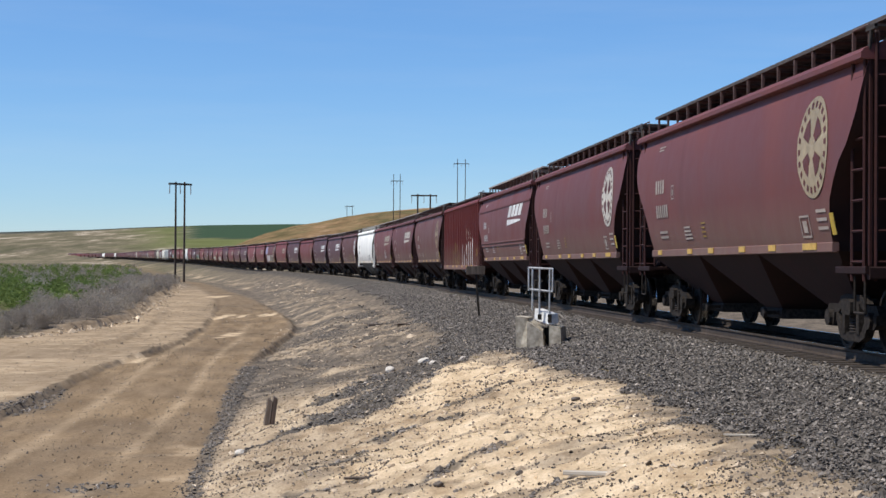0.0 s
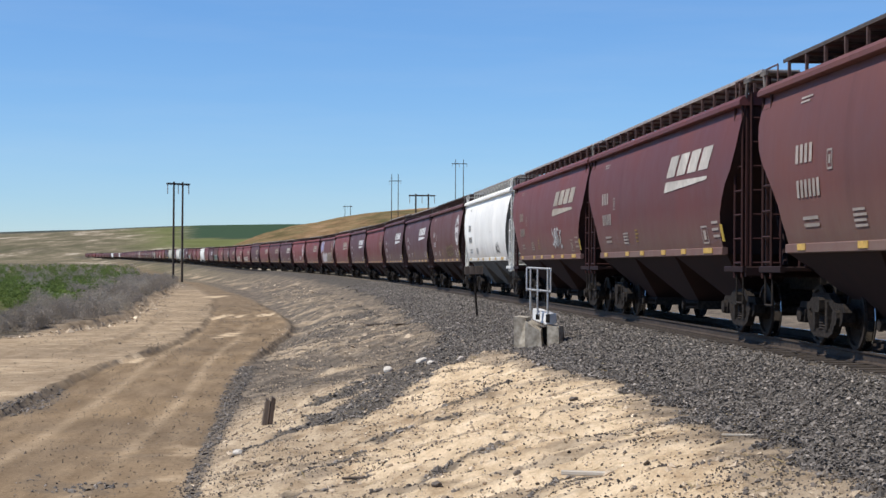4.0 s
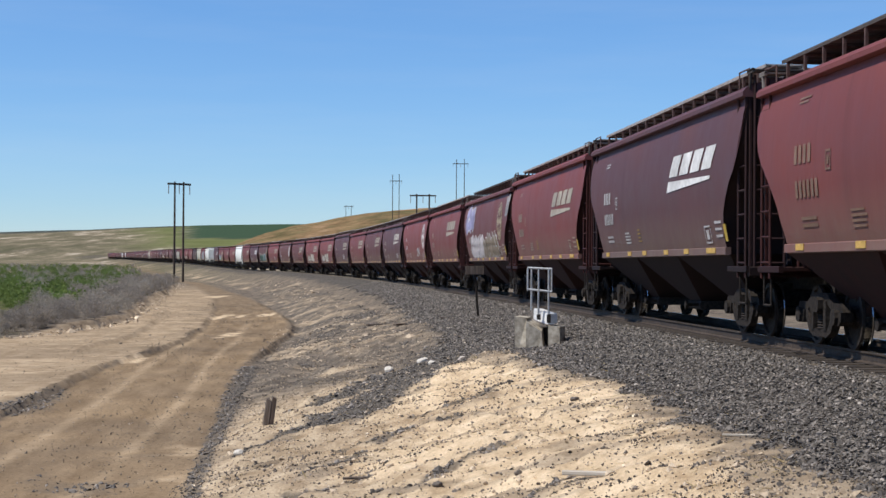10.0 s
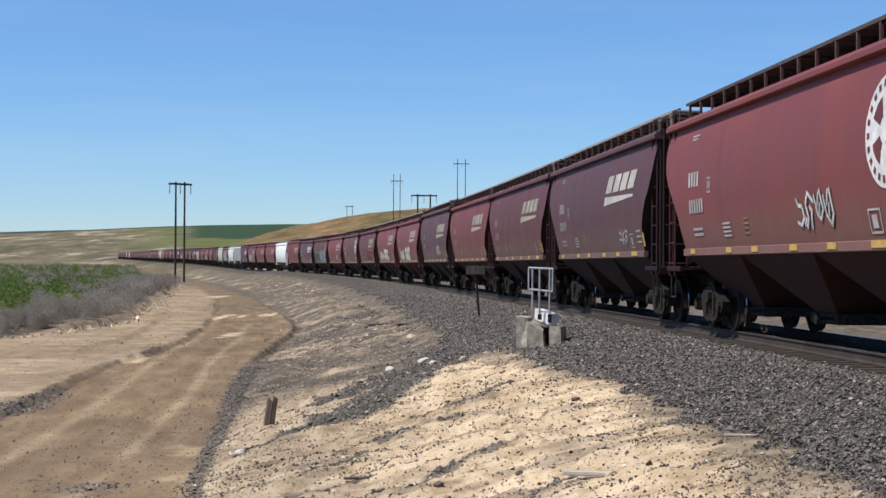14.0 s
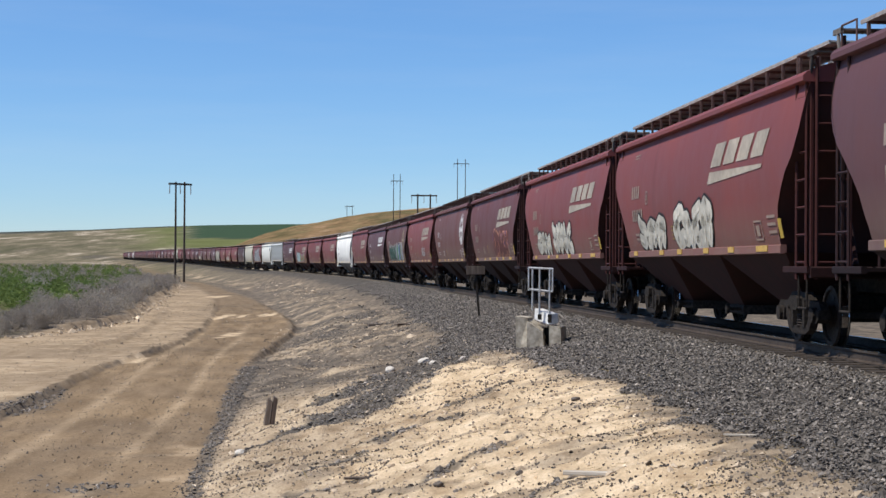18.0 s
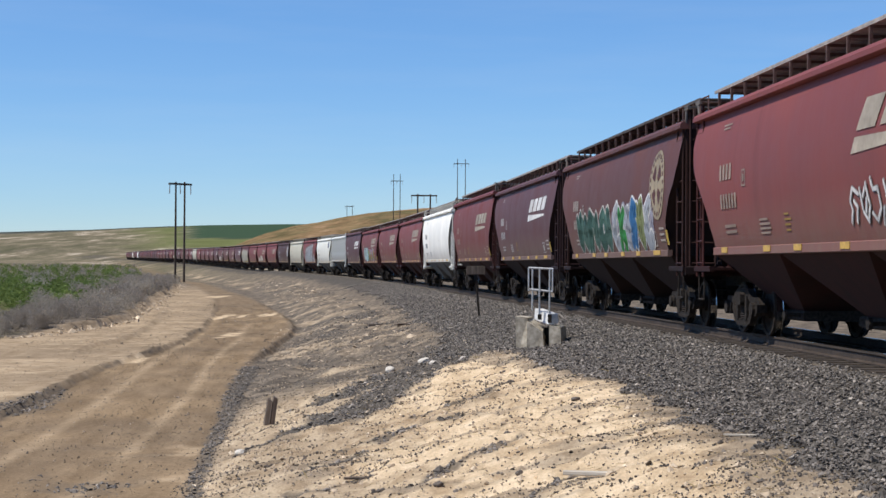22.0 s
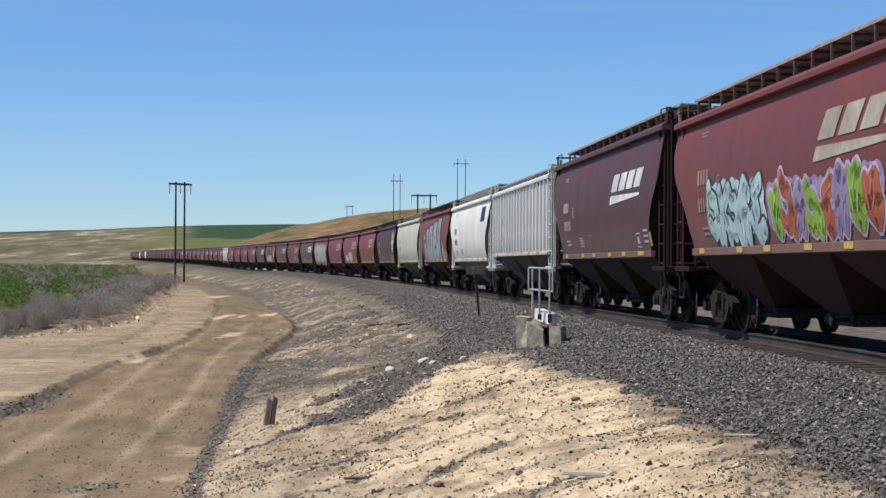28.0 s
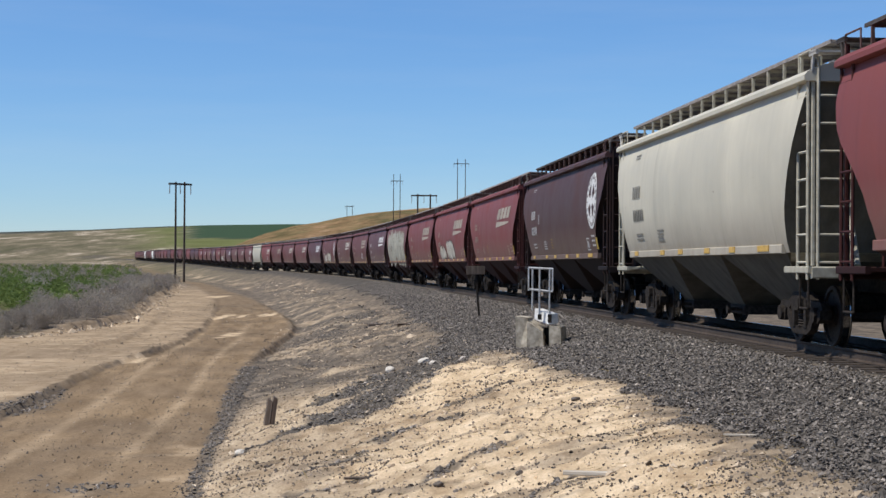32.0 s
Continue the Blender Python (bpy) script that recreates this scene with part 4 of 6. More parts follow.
def car_meshes(style):
    """All meshes of one style of covered hopper, by name."""
    M = {}
    hx = 7.75 if style.startswith("ribbed") else HALF
    # side sheets and ends, one shell
    g = Geo()
    base = {"ribbed": 1.10, "ribbed_high": 1.56}.get(style, 1.40)
    top = 1.4 + 2.52 * (TALLER if style == "tall" else 1)
    zs_ = [base] + [z for z in (1.25, 1.40) if z > base + 0.1] + [z for z in (1.56, 1.7, 1.85, 2.1) if z > base + 0.1] + [ 2.35, 2.6, 2.8, 3.0, 3.2, 3.4, 3.6, 3.76, top]
    us = np.linspace(-1, 1, 15)
    for s in (-1, 1):
        g.grid([[(u * end_x(z, style), s * half_width(z, style), z) for u in us] for z in zs_])
    # end sheets take the darker paint: the shade of the gap is in it
    for s, nm in ((1, "front"), (-1, "rear")):
        e = Geo().grid([[(s * end_x(z, style), v * half_width(z, style), z) for v in (-1, -0.5, 0, 0.5, 1)] for z in zs_])
        M["end_sheet" + nm] = e.mesh("end_sheet", [SHADED_GRIME], True)
    M["body"] = g.mesh("body", [PAINT], True)
    bm = bmesh.new()
    bm.from_mesh(M["body"])
    bmesh.ops.remove_doubles(bm, verts=bm.verts, dist=1e-4)
    bmesh.ops.recalc_face_normals(bm, faces=bm.faces)
    for e in bm.edges:
        if len(e.link_faces) == 2 and e.calc_face_angle() > 0.7:
            e.smooth = False
    bm.to_mesh(M["body"])
    bm.free()
    # roof with its side plate
    g = Geo()
    rz = [(1.50, 3.86), (1.55, 3.875), (1.55, 3.945), (1.50, 4.00), (1.40, 4.05), (1.1, 4.14), (0.7, 4.20), (0.3, 4.23), (0, 4.24)]
    ring = [(-y, z) for y, z in rz] + [(y, z) for y, z in rz[-2::-1]]
    g.grid([[(x, y, z) for y, z in ring + [ring[0]]] for x in np.linspace(-hx - 0.04, hx + 0.04, 9)])
    for s in (-1, 1):
        m = len(ring)
        g.add([(s * (hx + 0.04), y, z) for y, z in ring], [tuple(range(m))])
    M["roof"] = g.mesh("roof", [PAINT])
    g = Geo()
    for s in (-1, 1):
        if style.startswith("ribbed"):
            g.box(-hx, hx, min(s * 1.46, s * 1.55), max(s * 1.46, s * 1.55), base - (0.08 if base < 1.2 else 0.02), base + (0.12 if base < 1.2 else 0.06), 0.012)
        else:
            g.box(-6.72, 6.72, min(s * 1.38, s * 1.478), max(s * 1.38, s * 1.478), 1.385, 1.525, 0.012)
    M["side_sill"] = g.mesh("side_sill", [PAINT])
    # three hopper bays
    # their paint is darkened too, for the shade below the sill
    for i, cx in enumerate((-4.55, 0.0, 4.55)):
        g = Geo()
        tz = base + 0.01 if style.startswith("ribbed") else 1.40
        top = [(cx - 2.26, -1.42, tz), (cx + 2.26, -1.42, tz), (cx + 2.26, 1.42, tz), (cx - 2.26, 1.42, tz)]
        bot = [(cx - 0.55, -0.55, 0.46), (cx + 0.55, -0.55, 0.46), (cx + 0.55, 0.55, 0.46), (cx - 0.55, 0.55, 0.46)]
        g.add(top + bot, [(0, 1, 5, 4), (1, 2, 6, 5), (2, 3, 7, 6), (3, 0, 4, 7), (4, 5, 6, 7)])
        M["hopper_bay%d" % i] = g.mesh("hopper_bay", [SHADED_GRIME])
        g = Geo().box(cx - 0.75, cx + 0.75, -0.62, 0.62, 0.30, 0.47, 0.03)
        g.tube((cx + 0.55, -0.85, 0.40), (cx + 0.55, 0.85, 0.40), 0.035, 6)
        g.tube((cx + 0.55, -0.90, 0.40), (cx + 0.55, -0.84, 0.40), 0.09, 8)
        M["outlet_gate%d" % i] = g.mesh("outlet_gate", [STEEL])
    g = Geo().box(-8.35, 8.35, -0.20, 0.20, 0.80, 1.12, 0.02)
    M["centre_sill"] = g.mesh("centre_sill", [STEEL])
    for s, nm in ((1, "front"), (-1, "rear")):
        # end slope sheet below the body, end platform and its braces
        g = Geo()
        g.add([(s * 6.9, -1.38, 1.40), (s * 6.9, 1.38, 1.40), (s * 6.2, 1.2, 1.12), (s * 6.2, -1.2, 1.12)], [(0, 1, 2, 3)])
        a, b = sorted((s * 6.95, s * 8.30))
        g.box(a, b, -1.42, 1.42, 1.12, 1.17)
        a, b = sorted((s * 8.20, s * 8.34))
        g.box(a, b, -1.45, 1.45, 1.02, 1.19, 0.02)
        for y in (-1.46, 1.46):
            a, b = sorted((s * 6.95, s * 8.30))
            g.box(a, b, y - 0.04, y + 0.04, 1.09, 1.19, 0.012)
        for y in (-0.75, 0.75):
            g.tube((s * 8.2, y, 1.2), (s * 7.3, y * 0.9, 2.4), 0.05, 6)
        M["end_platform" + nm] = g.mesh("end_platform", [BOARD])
        for y, q in ((-1.40, "near"), (1.40, "far")):
            g = Geo().box(min(s * 8.13, s * 8.20), max(s * 8.13, s * 8.20), y - 0.025, y + 0.025, 1.2, 3.98, 0.008)
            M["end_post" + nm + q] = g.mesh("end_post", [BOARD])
        for y, q in ((-1.47, "near"), (1.47, "far")):
            M["ladder" + nm + q], RUNG["ladder" + nm + q], _ = ladder(s * 8.15, s * 7.62, y, 1.0, 4.0)
        M["end_ladder" + nm], RUNG["end_ladder" + nm], _ = ladder(-1.35, -0.85, s * 8.26, 1.0, 4.20, along="y")
        for y, q in ((-1.44, "near"), (1.44, "far")):
            g = Geo()
            for u in (7.65, 8.1):
                g.tube((s * u, y, 0.58), (s * u, y, 1.06), 0.018, 6)
            g.tube((s * 7.65, y, 0.58), (s * 8.1, y, 0.58), 0.022, 6)
            M["stirrup" + nm + q] = g.mesh("stirrup", [STEEL])
        # coupler: shank, head, hose
        g = Geo()
        a, b = sorted((s * 8.2, s * 8.62))
        g.box(a, b, -0.09, 0.09, 0.80, 0.96, 0.02)
        a, b = sorted((s * 8.55, s * 8.78))
        g.box(a, b, -0.16, 0.16, 0.74, 1.02, 0.03)
        g.tube((s * 8.3, -0.3, 0.80), (s * 8.6, -0.28, 0.45), 0.025, 6)
        M["coupler" + nm] = g.mesh("coupler", [STEEL])
    # running boards: two gratings on brackets, crosswalks at the ends
    for s, nm in ((-1, "near"), (1, "far")):
        g = Geo()
        # open grating: long strips on cross bearers
        for y in np.arange(0.53, 1.15, 0.036):
            g.box(-hx + 0.02, hx - 0.02, s * y - 0.012, s * y + 0.012, 4.44, 4.465)
        for y in (0.53, 1.14):
            g.box(-hx + 0.02, hx - 0.02, s * y - 0.012, s * y + 0.012, 4.415, 4.47)
        for x in np.arange(-hx + 0.1, hx, 0.60):
            g.box(x - 0.02, x + 0.02, min(s * 0.52, s * 1.15), max(s * 0.52, s * 1.15), 4.425, 4.44)
        M["running_board" + nm] = g.mesh("running_board", [BOARD])
        g = Geo()
        g.box(-0.022, 0.022, min(s * 1.10, s * 1.145), max(s * 1.10, s * 1.145), 4.12, 4.44)
        g.box(-0.022, 0.022, min(s * 0.56, s * 0.60), max(s * 0.56, s * 0.60), 4.15, 4.425)
        g.box(-0.022, 0.022, min(s * 0.52, s * 1.14), max(s * 0.52, s * 1.14), 4.385, 4.425)
        M["bracket" + nm] = g.mesh("bracket", [BOARD])
    for s, nm in ((1, "front"), (-1, "rear")):
        g = Geo()
        a, b = sorted((s * (hx - 0.10), s * (hx + 0.28)))
        g.box(a, b, -1.45, 1.45, 4.25, 4.275)
        for y in (-1.43, -0.5, 0.5, 1.43):
            g.box(a, b, y - 0.02, y + 0.02, 4.22, 4.29)
            g.tube((s * (hx + 0.02), y, 3.98), (s * (hx + 0.1), y, 4.26), 0.025, 6)
        M["crosswalk" + nm] = g.mesh("crosswalk", [BOARD])
        for y, q in ((-1.42, "near"), (1.42, "far")):
            g = Geo()
            for x in (hx - 0.75, hx - 0.05):
                g.tube((s * x, y, 4.02), (s * x, y, 4.31), 0.014, 6)
            g.tube((s * (hx - 0.75), y, 4.31), (s * (hx - 0.05), y, 4.31), 0.014, 6)
            M["handrail" + nm + q] = g.mesh("handrail", [BOARD])
    g = Geo()
    g.box(-hx + 0.35, hx - 0.35, -0.44, 0.44, 4.18, 4.45, 0.06)
    for x in np.arange(-hx + 0.9, hx - 0.6, 0.62):
        g.box(x - 0.03, x + 0.03, -0.46, 0.46, 4.26, 4.475)
    for y in (-0.47, 0.45):
        g.box(-hx + 0.35, hx - 0.35, y, y + 0.02, 4.30, 4.325)
    M["hatch_cover"] = g.mesh("hatch_cover", [BOARD])
    if style.startswith("ribbed"):
        g = Geo()
        M["post"] = Geo().box(-0.06 if base < 1.2 else -0.025, 0.06 if base < 1.2 else 0.025, -1.54, -1.46, base + 0.12, 3.86, 0.01).mesh("side_post", [PAINT])
    if style == "seamed":
        for i, z in enumerate((1.98, 3.38, 2.10)):
            w = half_width(z, style)
            M["seam%d" % i] = Geo().box(-end_x(z, style) + 0.02, end_x(z, style) - 0.02, -w - 0.03, -w + 0.01, z - 0.03, z + 0.03).mesh("seam", [PAINT])
    M["brake_gear"] = Geo().tube((7.75, 0.15, 1.55), (7.75, 0.95, 1.55), 0.17, 12).mesh("brake_cylinder", [STEEL])
    g = Geo()
    for k in range(16):
        a, b = 6.2832 * k / 16, 6.2832 * (k + 1) / 16
        g.tube((8.36, 0.5 + 0.28 * math.cos(a), 2.6 + 0.28 * math.sin(a)), (8.36, 0.5 + 0.28 * math.cos(b), 2.6 + 0.28 * math.sin(b)), 0.018, 5)
    for k in range(4):
        a = 1.571 * k + 0.4
        g.tube((8.36, 0.5, 2.6), (8.36, 0.5 + 0.28 * math.cos(a), 2.6 + 0.28 * math.sin(a)), 0.014, 5)
    g.tube((8.2, 0.5, 2.6), (8.36, 0.5, 2.6), 0.05, 6)
    M["brake_wheel"] = g.mesh("brake_wheel", [STEEL])
    out = 1.551 if style.startswith("ribbed") else 1.479
    for nm, w in (("reflector", 0.20), ("reflector_wide", 0.34)):
        M[nm] = Geo().box(-w, w, -out - 0.012, -out, base + 0.025, base + 0.12).mesh("reflector", [REFLECT])
    for key, me in list(M.items()) + list(RUNG.items()):
        if key not in ("post", "reflector", "reflector_wide", "bracketnear", "bracketfar"):
            me.transform(Matrix.Diagonal((FIT, 1, 1, 1)))
        if style == "tall" and key.startswith(("roof", "end_post", "end_sheet", "ladder", "end_ladder", "crosswalk", "handrail")) and key in M:
            for v in me.vertices:
                v.co.z = v.co.z if v.co.z < 1.4 else 1.4 + (v.co.z - 1.4) * TALLER
        elif style == "tall" and key.startswith(("running_board", "bracket", "hatch_cover")):
            me.transform(Matrix.Translation((0, 0, 0.07)))
        elif style.startswith("ribbed") and key.startswith(("running_board", "bracket", "hatch_cover")):
            me.transform(Matrix.Translation((0, 0, -0.16)))
    return M


STYLE = {s: car_meshes(s) for s in ("round", "tall", "seamed", "ribbed", "ribbed_high", "straight")}


def plain(name):
    for end in ("front", "rear", "near", "far", "front", "rear"):
        if name.endswith(end):
            name = name[:-len(end)]
    return name.rstrip("0123456789")


def build_car(style, rich):
    car = new("hopper_car")
    M = STYLE[style]
    skip = {"post", "reflector", "reflector_wide", "bracketnear", "bracketfar"}
    if not rich:
        skip |= {"stirrupfrontnear", "stirruprearnear", "stirrupfrontfar", "stirruprearfar", "brake_wheel", "brake_gear", "outlet_gate0", "outlet_gate1", "outlet_gate2", "ladderfrontfar", "ladderrearfar", "running_boardfar",
                 "handrailfrontnear", "handrailfrontfar", "handrailrearnear", "handrailrearfar", "end_ladderfront", "end_ladderrear", "end_postfrontfar", "end_postrearfar"}
    bays = []
    for k, me in M.items():
        if k in skip or k.startswith("outlet_gate"):
            continue
        nm = {"brake_gear": "brake_cylinder"}.get(k, plain(k))
        ob = part(nm, me, None, car)
        if nm == "hopper_bay":
            bays.append(ob)
        if k in RUNG and (rich or k == "ladderfrontnear") and not k.endswith("far") and k != "end_ladderrear":
            for i in range(7):
                part("rung", RUNG[k], None, ob, at=pose(0, 0, RUNGS * i))
    if rich:
        for i, b in enumerate(bays):
            part("outlet_gate", M["outlet_gate%d" % i], None, b)
        hx = 7.75 if style.startswith("ribbed") else HALF
        for x in np.arange(-hx + 0.30, hx - 0.2, 1.03):
            part("bracket", M["bracketnear"], None, car, at=pose(float(x) * FIT, 0, 0))
        for x in (-5.8, -2.8, -0.95, 1.45, 3.45, 5.6):
            part("reflector", M["reflector_wide" if x > 5 else "reflector"], None, car, at=pose(x * FIT, 0, 0))
    if style.startswith("ribbed"):
        for x in np.linspace(-7.6, 7.6, 19):
            part("side_post", M["post"], None, car, at=pose(float(x) * FIT, 0, 0))
    for x in (-TRUCK_AT, TRUCK_AT):
        add_truck(car, x, rich)
    return car


MODELS = {}
CARS = []          # (object, s of its middle at 0 s)

BROWN, DARK, RED, WHITE, BEIGE, GREYC = (0.135, 0.043, 0.040), (0.096, 0.040, 0.043), (0.172, 0.045, 0.041), (0.80, 0.785, 0.735), (0.50, 0.47, 0.38), (0.58, 0.59, 0.57)
RUST = (0.120, 0.045, 0.038)
MIDDLE = {1: 11.57, 2: 27.99, 3: 43.54, 4: 59.95, 5: 76.55, 6: 92.24, 7: 108.60, 8: 125.01, 9: 141.07, 10: 157.60, 11: 173.55, 12: 189.86, 13: 206.24, 14: 222.35, 15: 239.68,
          16: 256.35, 17: 272.95, 18: 288.95, 19: 304.70, 20: 320.95, 21: 337.72, 22: 354.22, 23: 371.54, 24: 388.49, 25: 405.18, 26: 421.75, 27: 438.47, 28: 454.65, 29: 471.21,
          30: 487.28, 31: 504.02, 32: 520.36, 33: 536.96, 34: 553.27, 35: 569.35, 36: 585.55, 37: 602.42, 38: 619.38, 39: 636.41, 40: 653.10}
SPEED = 18.912


def middle_at(k):
    """Where the middle of the car stands on the line at 0 s."""
    if k < 1:
        return 11.57 - 16.9 + 16.5 * k
    return MIDDLE.get(k, 653.1 + 16.5 * (k - 40))


# number of the car: style, paint, emblem, emblem colour, graffiti, words for the label
CREAM, PALE, GOLD, CLEAN = (0.45, 0.39, 0.31), (0.60, 0.55, 0.48), (0.37, 0.30, 0.20), (0.78, 0.77, 0.75)
TRAIN = {
    0: ("round", BROWN, "disc", GOLD, ""), 1: ("round", BROWN, "disc", PALE, ""), 2: ("seamed", BROWN, "bars", CLEAN, ""), 3: ("ribbed", (0.17, 0.035, 0.03), "row", PALE, "throw"),
    4: ("round", RUST, "disc", GOLD, ""), 5: ("round", BROWN, "bars", PALE, ""), 6: ("round", BROWN, "bars", CREAM, "small"), 7: ("straight", WHITE, "", CLEAN, "scribble"),
    8: ("round", RUST, "disc", CLEAN, "yellow"), 9: ("round", DARK, "bars", CLEAN, ""), 10: ("tall", DARK, "bars", CLEAN, ""), 11: ("round", RED, "disc", (0.27, 0.20, 0.13), ""),
    12: ("tall", DARK, "bars", CLEAN, ""), 13: ("tall", RED, "bars", CREAM, ""), 14: ("round", BROWN, "disc", GOLD, "white"), 15: ("round", RED, "bars", CREAM, ""),
    16: ("round", RED, "disc", CLEAN, "small"), 17: ("round", DARK, "bars", PALE, "scribble"), 18: ("round", (0.12, 0.04, 0.038), "bars", CREAM, ""), 19: ("round", RED, "bars", CREAM, ""),
    20: ("tall", DARK, "bars", CREAM, "small"), 21: ("round", RED, "bars", CREAM, "cream"), 22: ("round", RED, "bars", CREAM, "cream"), 23: ("round", BROWN, "bars", CREAM, "orange"),
    24: ("round", RUST, "disc", CLEAN, ""), 25: ("round", RED, "bars", CREAM, "small"), 26: ("round", RUST, "disc", GOLD, "green"), 27: ("round", DARK, "bars", CLEAN, ""),
    28: ("tall", RED, "bars", CREAM, ""), 29: ("straight", WHITE, "", CLEAN, ""), 30: ("round", RED, "bars", CREAM, ""), 31: ("round", RED, "bars", CREAM, ""),
    32: ("round", RED, "bars", CREAM, "multi"), 33: ("tall", DARK, "bars", CLEAN, ""), 34: ("ribbed_high", GREYC, "", CLEAN, ""), 35: ("round", (0.66, 0.65, 0.59), "blue", (0.03, 0.06, 0.16), ""),
    36: ("round", RED, "", CLEAN, "silver"), 37: ("straight", BEIGE, "", CLEAN, ""), 38: ("round", (0.075, 0.034, 0.030), "disc", CLEAN, ""), 39: ("round", RED, "bars", CREAM, ""),
    40: ("round", RED, "bars", CREAM, "cream"), 41: ("round", RED, "bars", CREAM, ""), 42: ("round", BROWN, "", CREAM, "cover"), 43: ("round", DARK, "bars", CLEAN, ""),
    52: ("round", BEIGE, "", CLEAN, ""), 76: ("round", WHITE, "", CLEAN, ""), 81: ("round", WHITE, "", CLEAN, ""),
}
WORDS = {WHITE: "white", BEIGE: "beige", GREYC: "grey", DARK: "dark purple-brown", RED: "oxide-red", BROWN: "brown-red", RUST: "rusty brown"}
FRONT, LAST = -2, 90
rng = random.Random(11)
for k in range(FRONT, LAST + 1):
    pick = rng.random()
    style, col, sign, scol, tag = TRAIN.get(k, ("round", (DARK, BROWN, RED, RUST, BROWN)[int(pick * 5)], ("bars", "bars", "disc")[int(pick * 17) % 3], (CREAM, PALE, CLEAN)[int(pick * 29) % 3],
                                                ("", "", "cream", "", "small")[int(pick * 43) % 5] if k > 43 else ""))
    rich = -2 <= k <= 46
    if (style, rich) not in MODELS:
        MODELS[style, rich] = car = build_car(style, rich)
    else:
        car = copy_thing(MODELS[style, rich], Matrix())
    shade = 1.04 if col is WHITE else 1 + rng.uniform(-0.10, 0.10)
    tint = (col[0] * shade, col[1] * shade, col[2] * shade, 1)
    for o in car.children_recursive:
        mat = o.data.materials[0]
        if mat in (PAINT, SHADED_GRIME):
            o.color = (0.42, 0.385, 0.34, 1) if style == "ribbed_high" and mat == SHADED_GRIME else tint
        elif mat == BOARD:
            # dark cars: platforms, ladders and end posts darkened for the gap's shade
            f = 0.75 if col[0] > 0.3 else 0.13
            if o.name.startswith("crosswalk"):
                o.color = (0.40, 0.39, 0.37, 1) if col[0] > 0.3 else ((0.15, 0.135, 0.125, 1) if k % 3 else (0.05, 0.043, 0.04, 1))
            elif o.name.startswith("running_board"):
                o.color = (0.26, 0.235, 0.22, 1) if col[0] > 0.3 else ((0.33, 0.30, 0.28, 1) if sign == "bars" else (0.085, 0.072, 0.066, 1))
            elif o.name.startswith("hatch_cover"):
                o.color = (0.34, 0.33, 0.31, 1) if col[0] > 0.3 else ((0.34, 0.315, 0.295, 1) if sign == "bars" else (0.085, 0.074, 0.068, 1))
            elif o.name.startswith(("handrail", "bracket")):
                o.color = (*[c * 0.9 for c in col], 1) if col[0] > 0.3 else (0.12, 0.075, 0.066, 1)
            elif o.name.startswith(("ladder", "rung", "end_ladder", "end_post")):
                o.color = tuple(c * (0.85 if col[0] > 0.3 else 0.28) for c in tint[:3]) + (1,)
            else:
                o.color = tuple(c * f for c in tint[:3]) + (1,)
    words = WORDS.get(col, "brown-red" if col[0] < 0.3 else "pale grey")
    say = {"": "with weathered paint", "small": "with a small painted tag", "throw": "with white bubble graffiti", "white": "with white and tan graffiti", "cream": "with cream graffiti along the sill",
           "orange": "with orange and violet graffiti", "green": "with green and blue graffiti", "multi": "with bright multicoloured graffiti", "silver": "with tall silver graffiti letters",
           "scribble": "with a thin scribbled tag", "yellow": "with faint yellow graffiti", "cover": "covered in pale graffiti"}[tag]
    body = {"round": "curved-side", "tall": "curved-side", "seamed": "seamed", "ribbed": "ribbed", "ribbed_high": "ribbed", "straight": "smooth-side"}[style]
    tagged(car, "%s %s grain hopper car %s" % (words, body, say), "train car", "cars of the grain train")
    s0 = middle_at(k)
    CARS.append((car, s0, k, style, col, sign, scol, tag, rich))


def car_pose(s):
    xa, ya, za, _ = line(s - TRUCK_AT)
    xb, yb, zb, _ = line(s + TRUCK_AT)
    ang = math.atan2(ya - yb, xa - xb)
    up = math.atan2(za - zb, 2 * TRUCK_AT)
    return Matrix.Translation(((xa + xb) / 2, (ya + yb) / 2, (za + zb) / 2)) @ Matrix.Rotation(ang, 4, "Z") @ Matrix.Rotation(-up, 4, "Y")


# ---- lettering and graffiti on the cars: thin coats that follow the side ----
def coat(name, car, quads, rgb, style, label="", out=0.012, extra=None):
    """Quads in x, z (four corners each) laid on the near side; extra: more (quads, colour, out) in the same part."""
    g = Geo()
    mats = []
    for i, (qs, col, o) in enumerate([(quads, rgb, out)] + (extra or [])):
        mats.append(flat_paint(col))
        for q in qs:
            tall = abs(q[3][1] - q[0][1]) + abs(q[2][1] - q[1][1])
            n = max(1, min(8, int(tall / 0.25)))
            rows = []
            for k in range(n + 1):
                u = k / n
                a = (q[0][0] + (q[3][0] - q[0][0]) * u, q[0][1] + (q[3][1] - q[0][1]) * u)
                b = (q[1][0] + (q[2][0] - q[1][0]) * u, q[1][1] + (q[2][1] - q[1][1]) * u)
                rows.append([on_side(a[0], a[1], style, o), on_side((a[0] + b[0]) / 2, (a[1] + b[1]) / 2, style, o), on_side(b[0], b[1], style, o)])
            g.grid(rows, i)
    ob = part(name, g, mats, car, label)
    if name in ("stencil", "graffiti", "graffiti_ground"):
        ob["kind"] = "stuff"
    return ob


def bar(x0, x1, z0, z1, slant=0.0):
    return [(x0, z0), (x1, z0), (x1 + slant, z1), (x0 + slant, z1)]


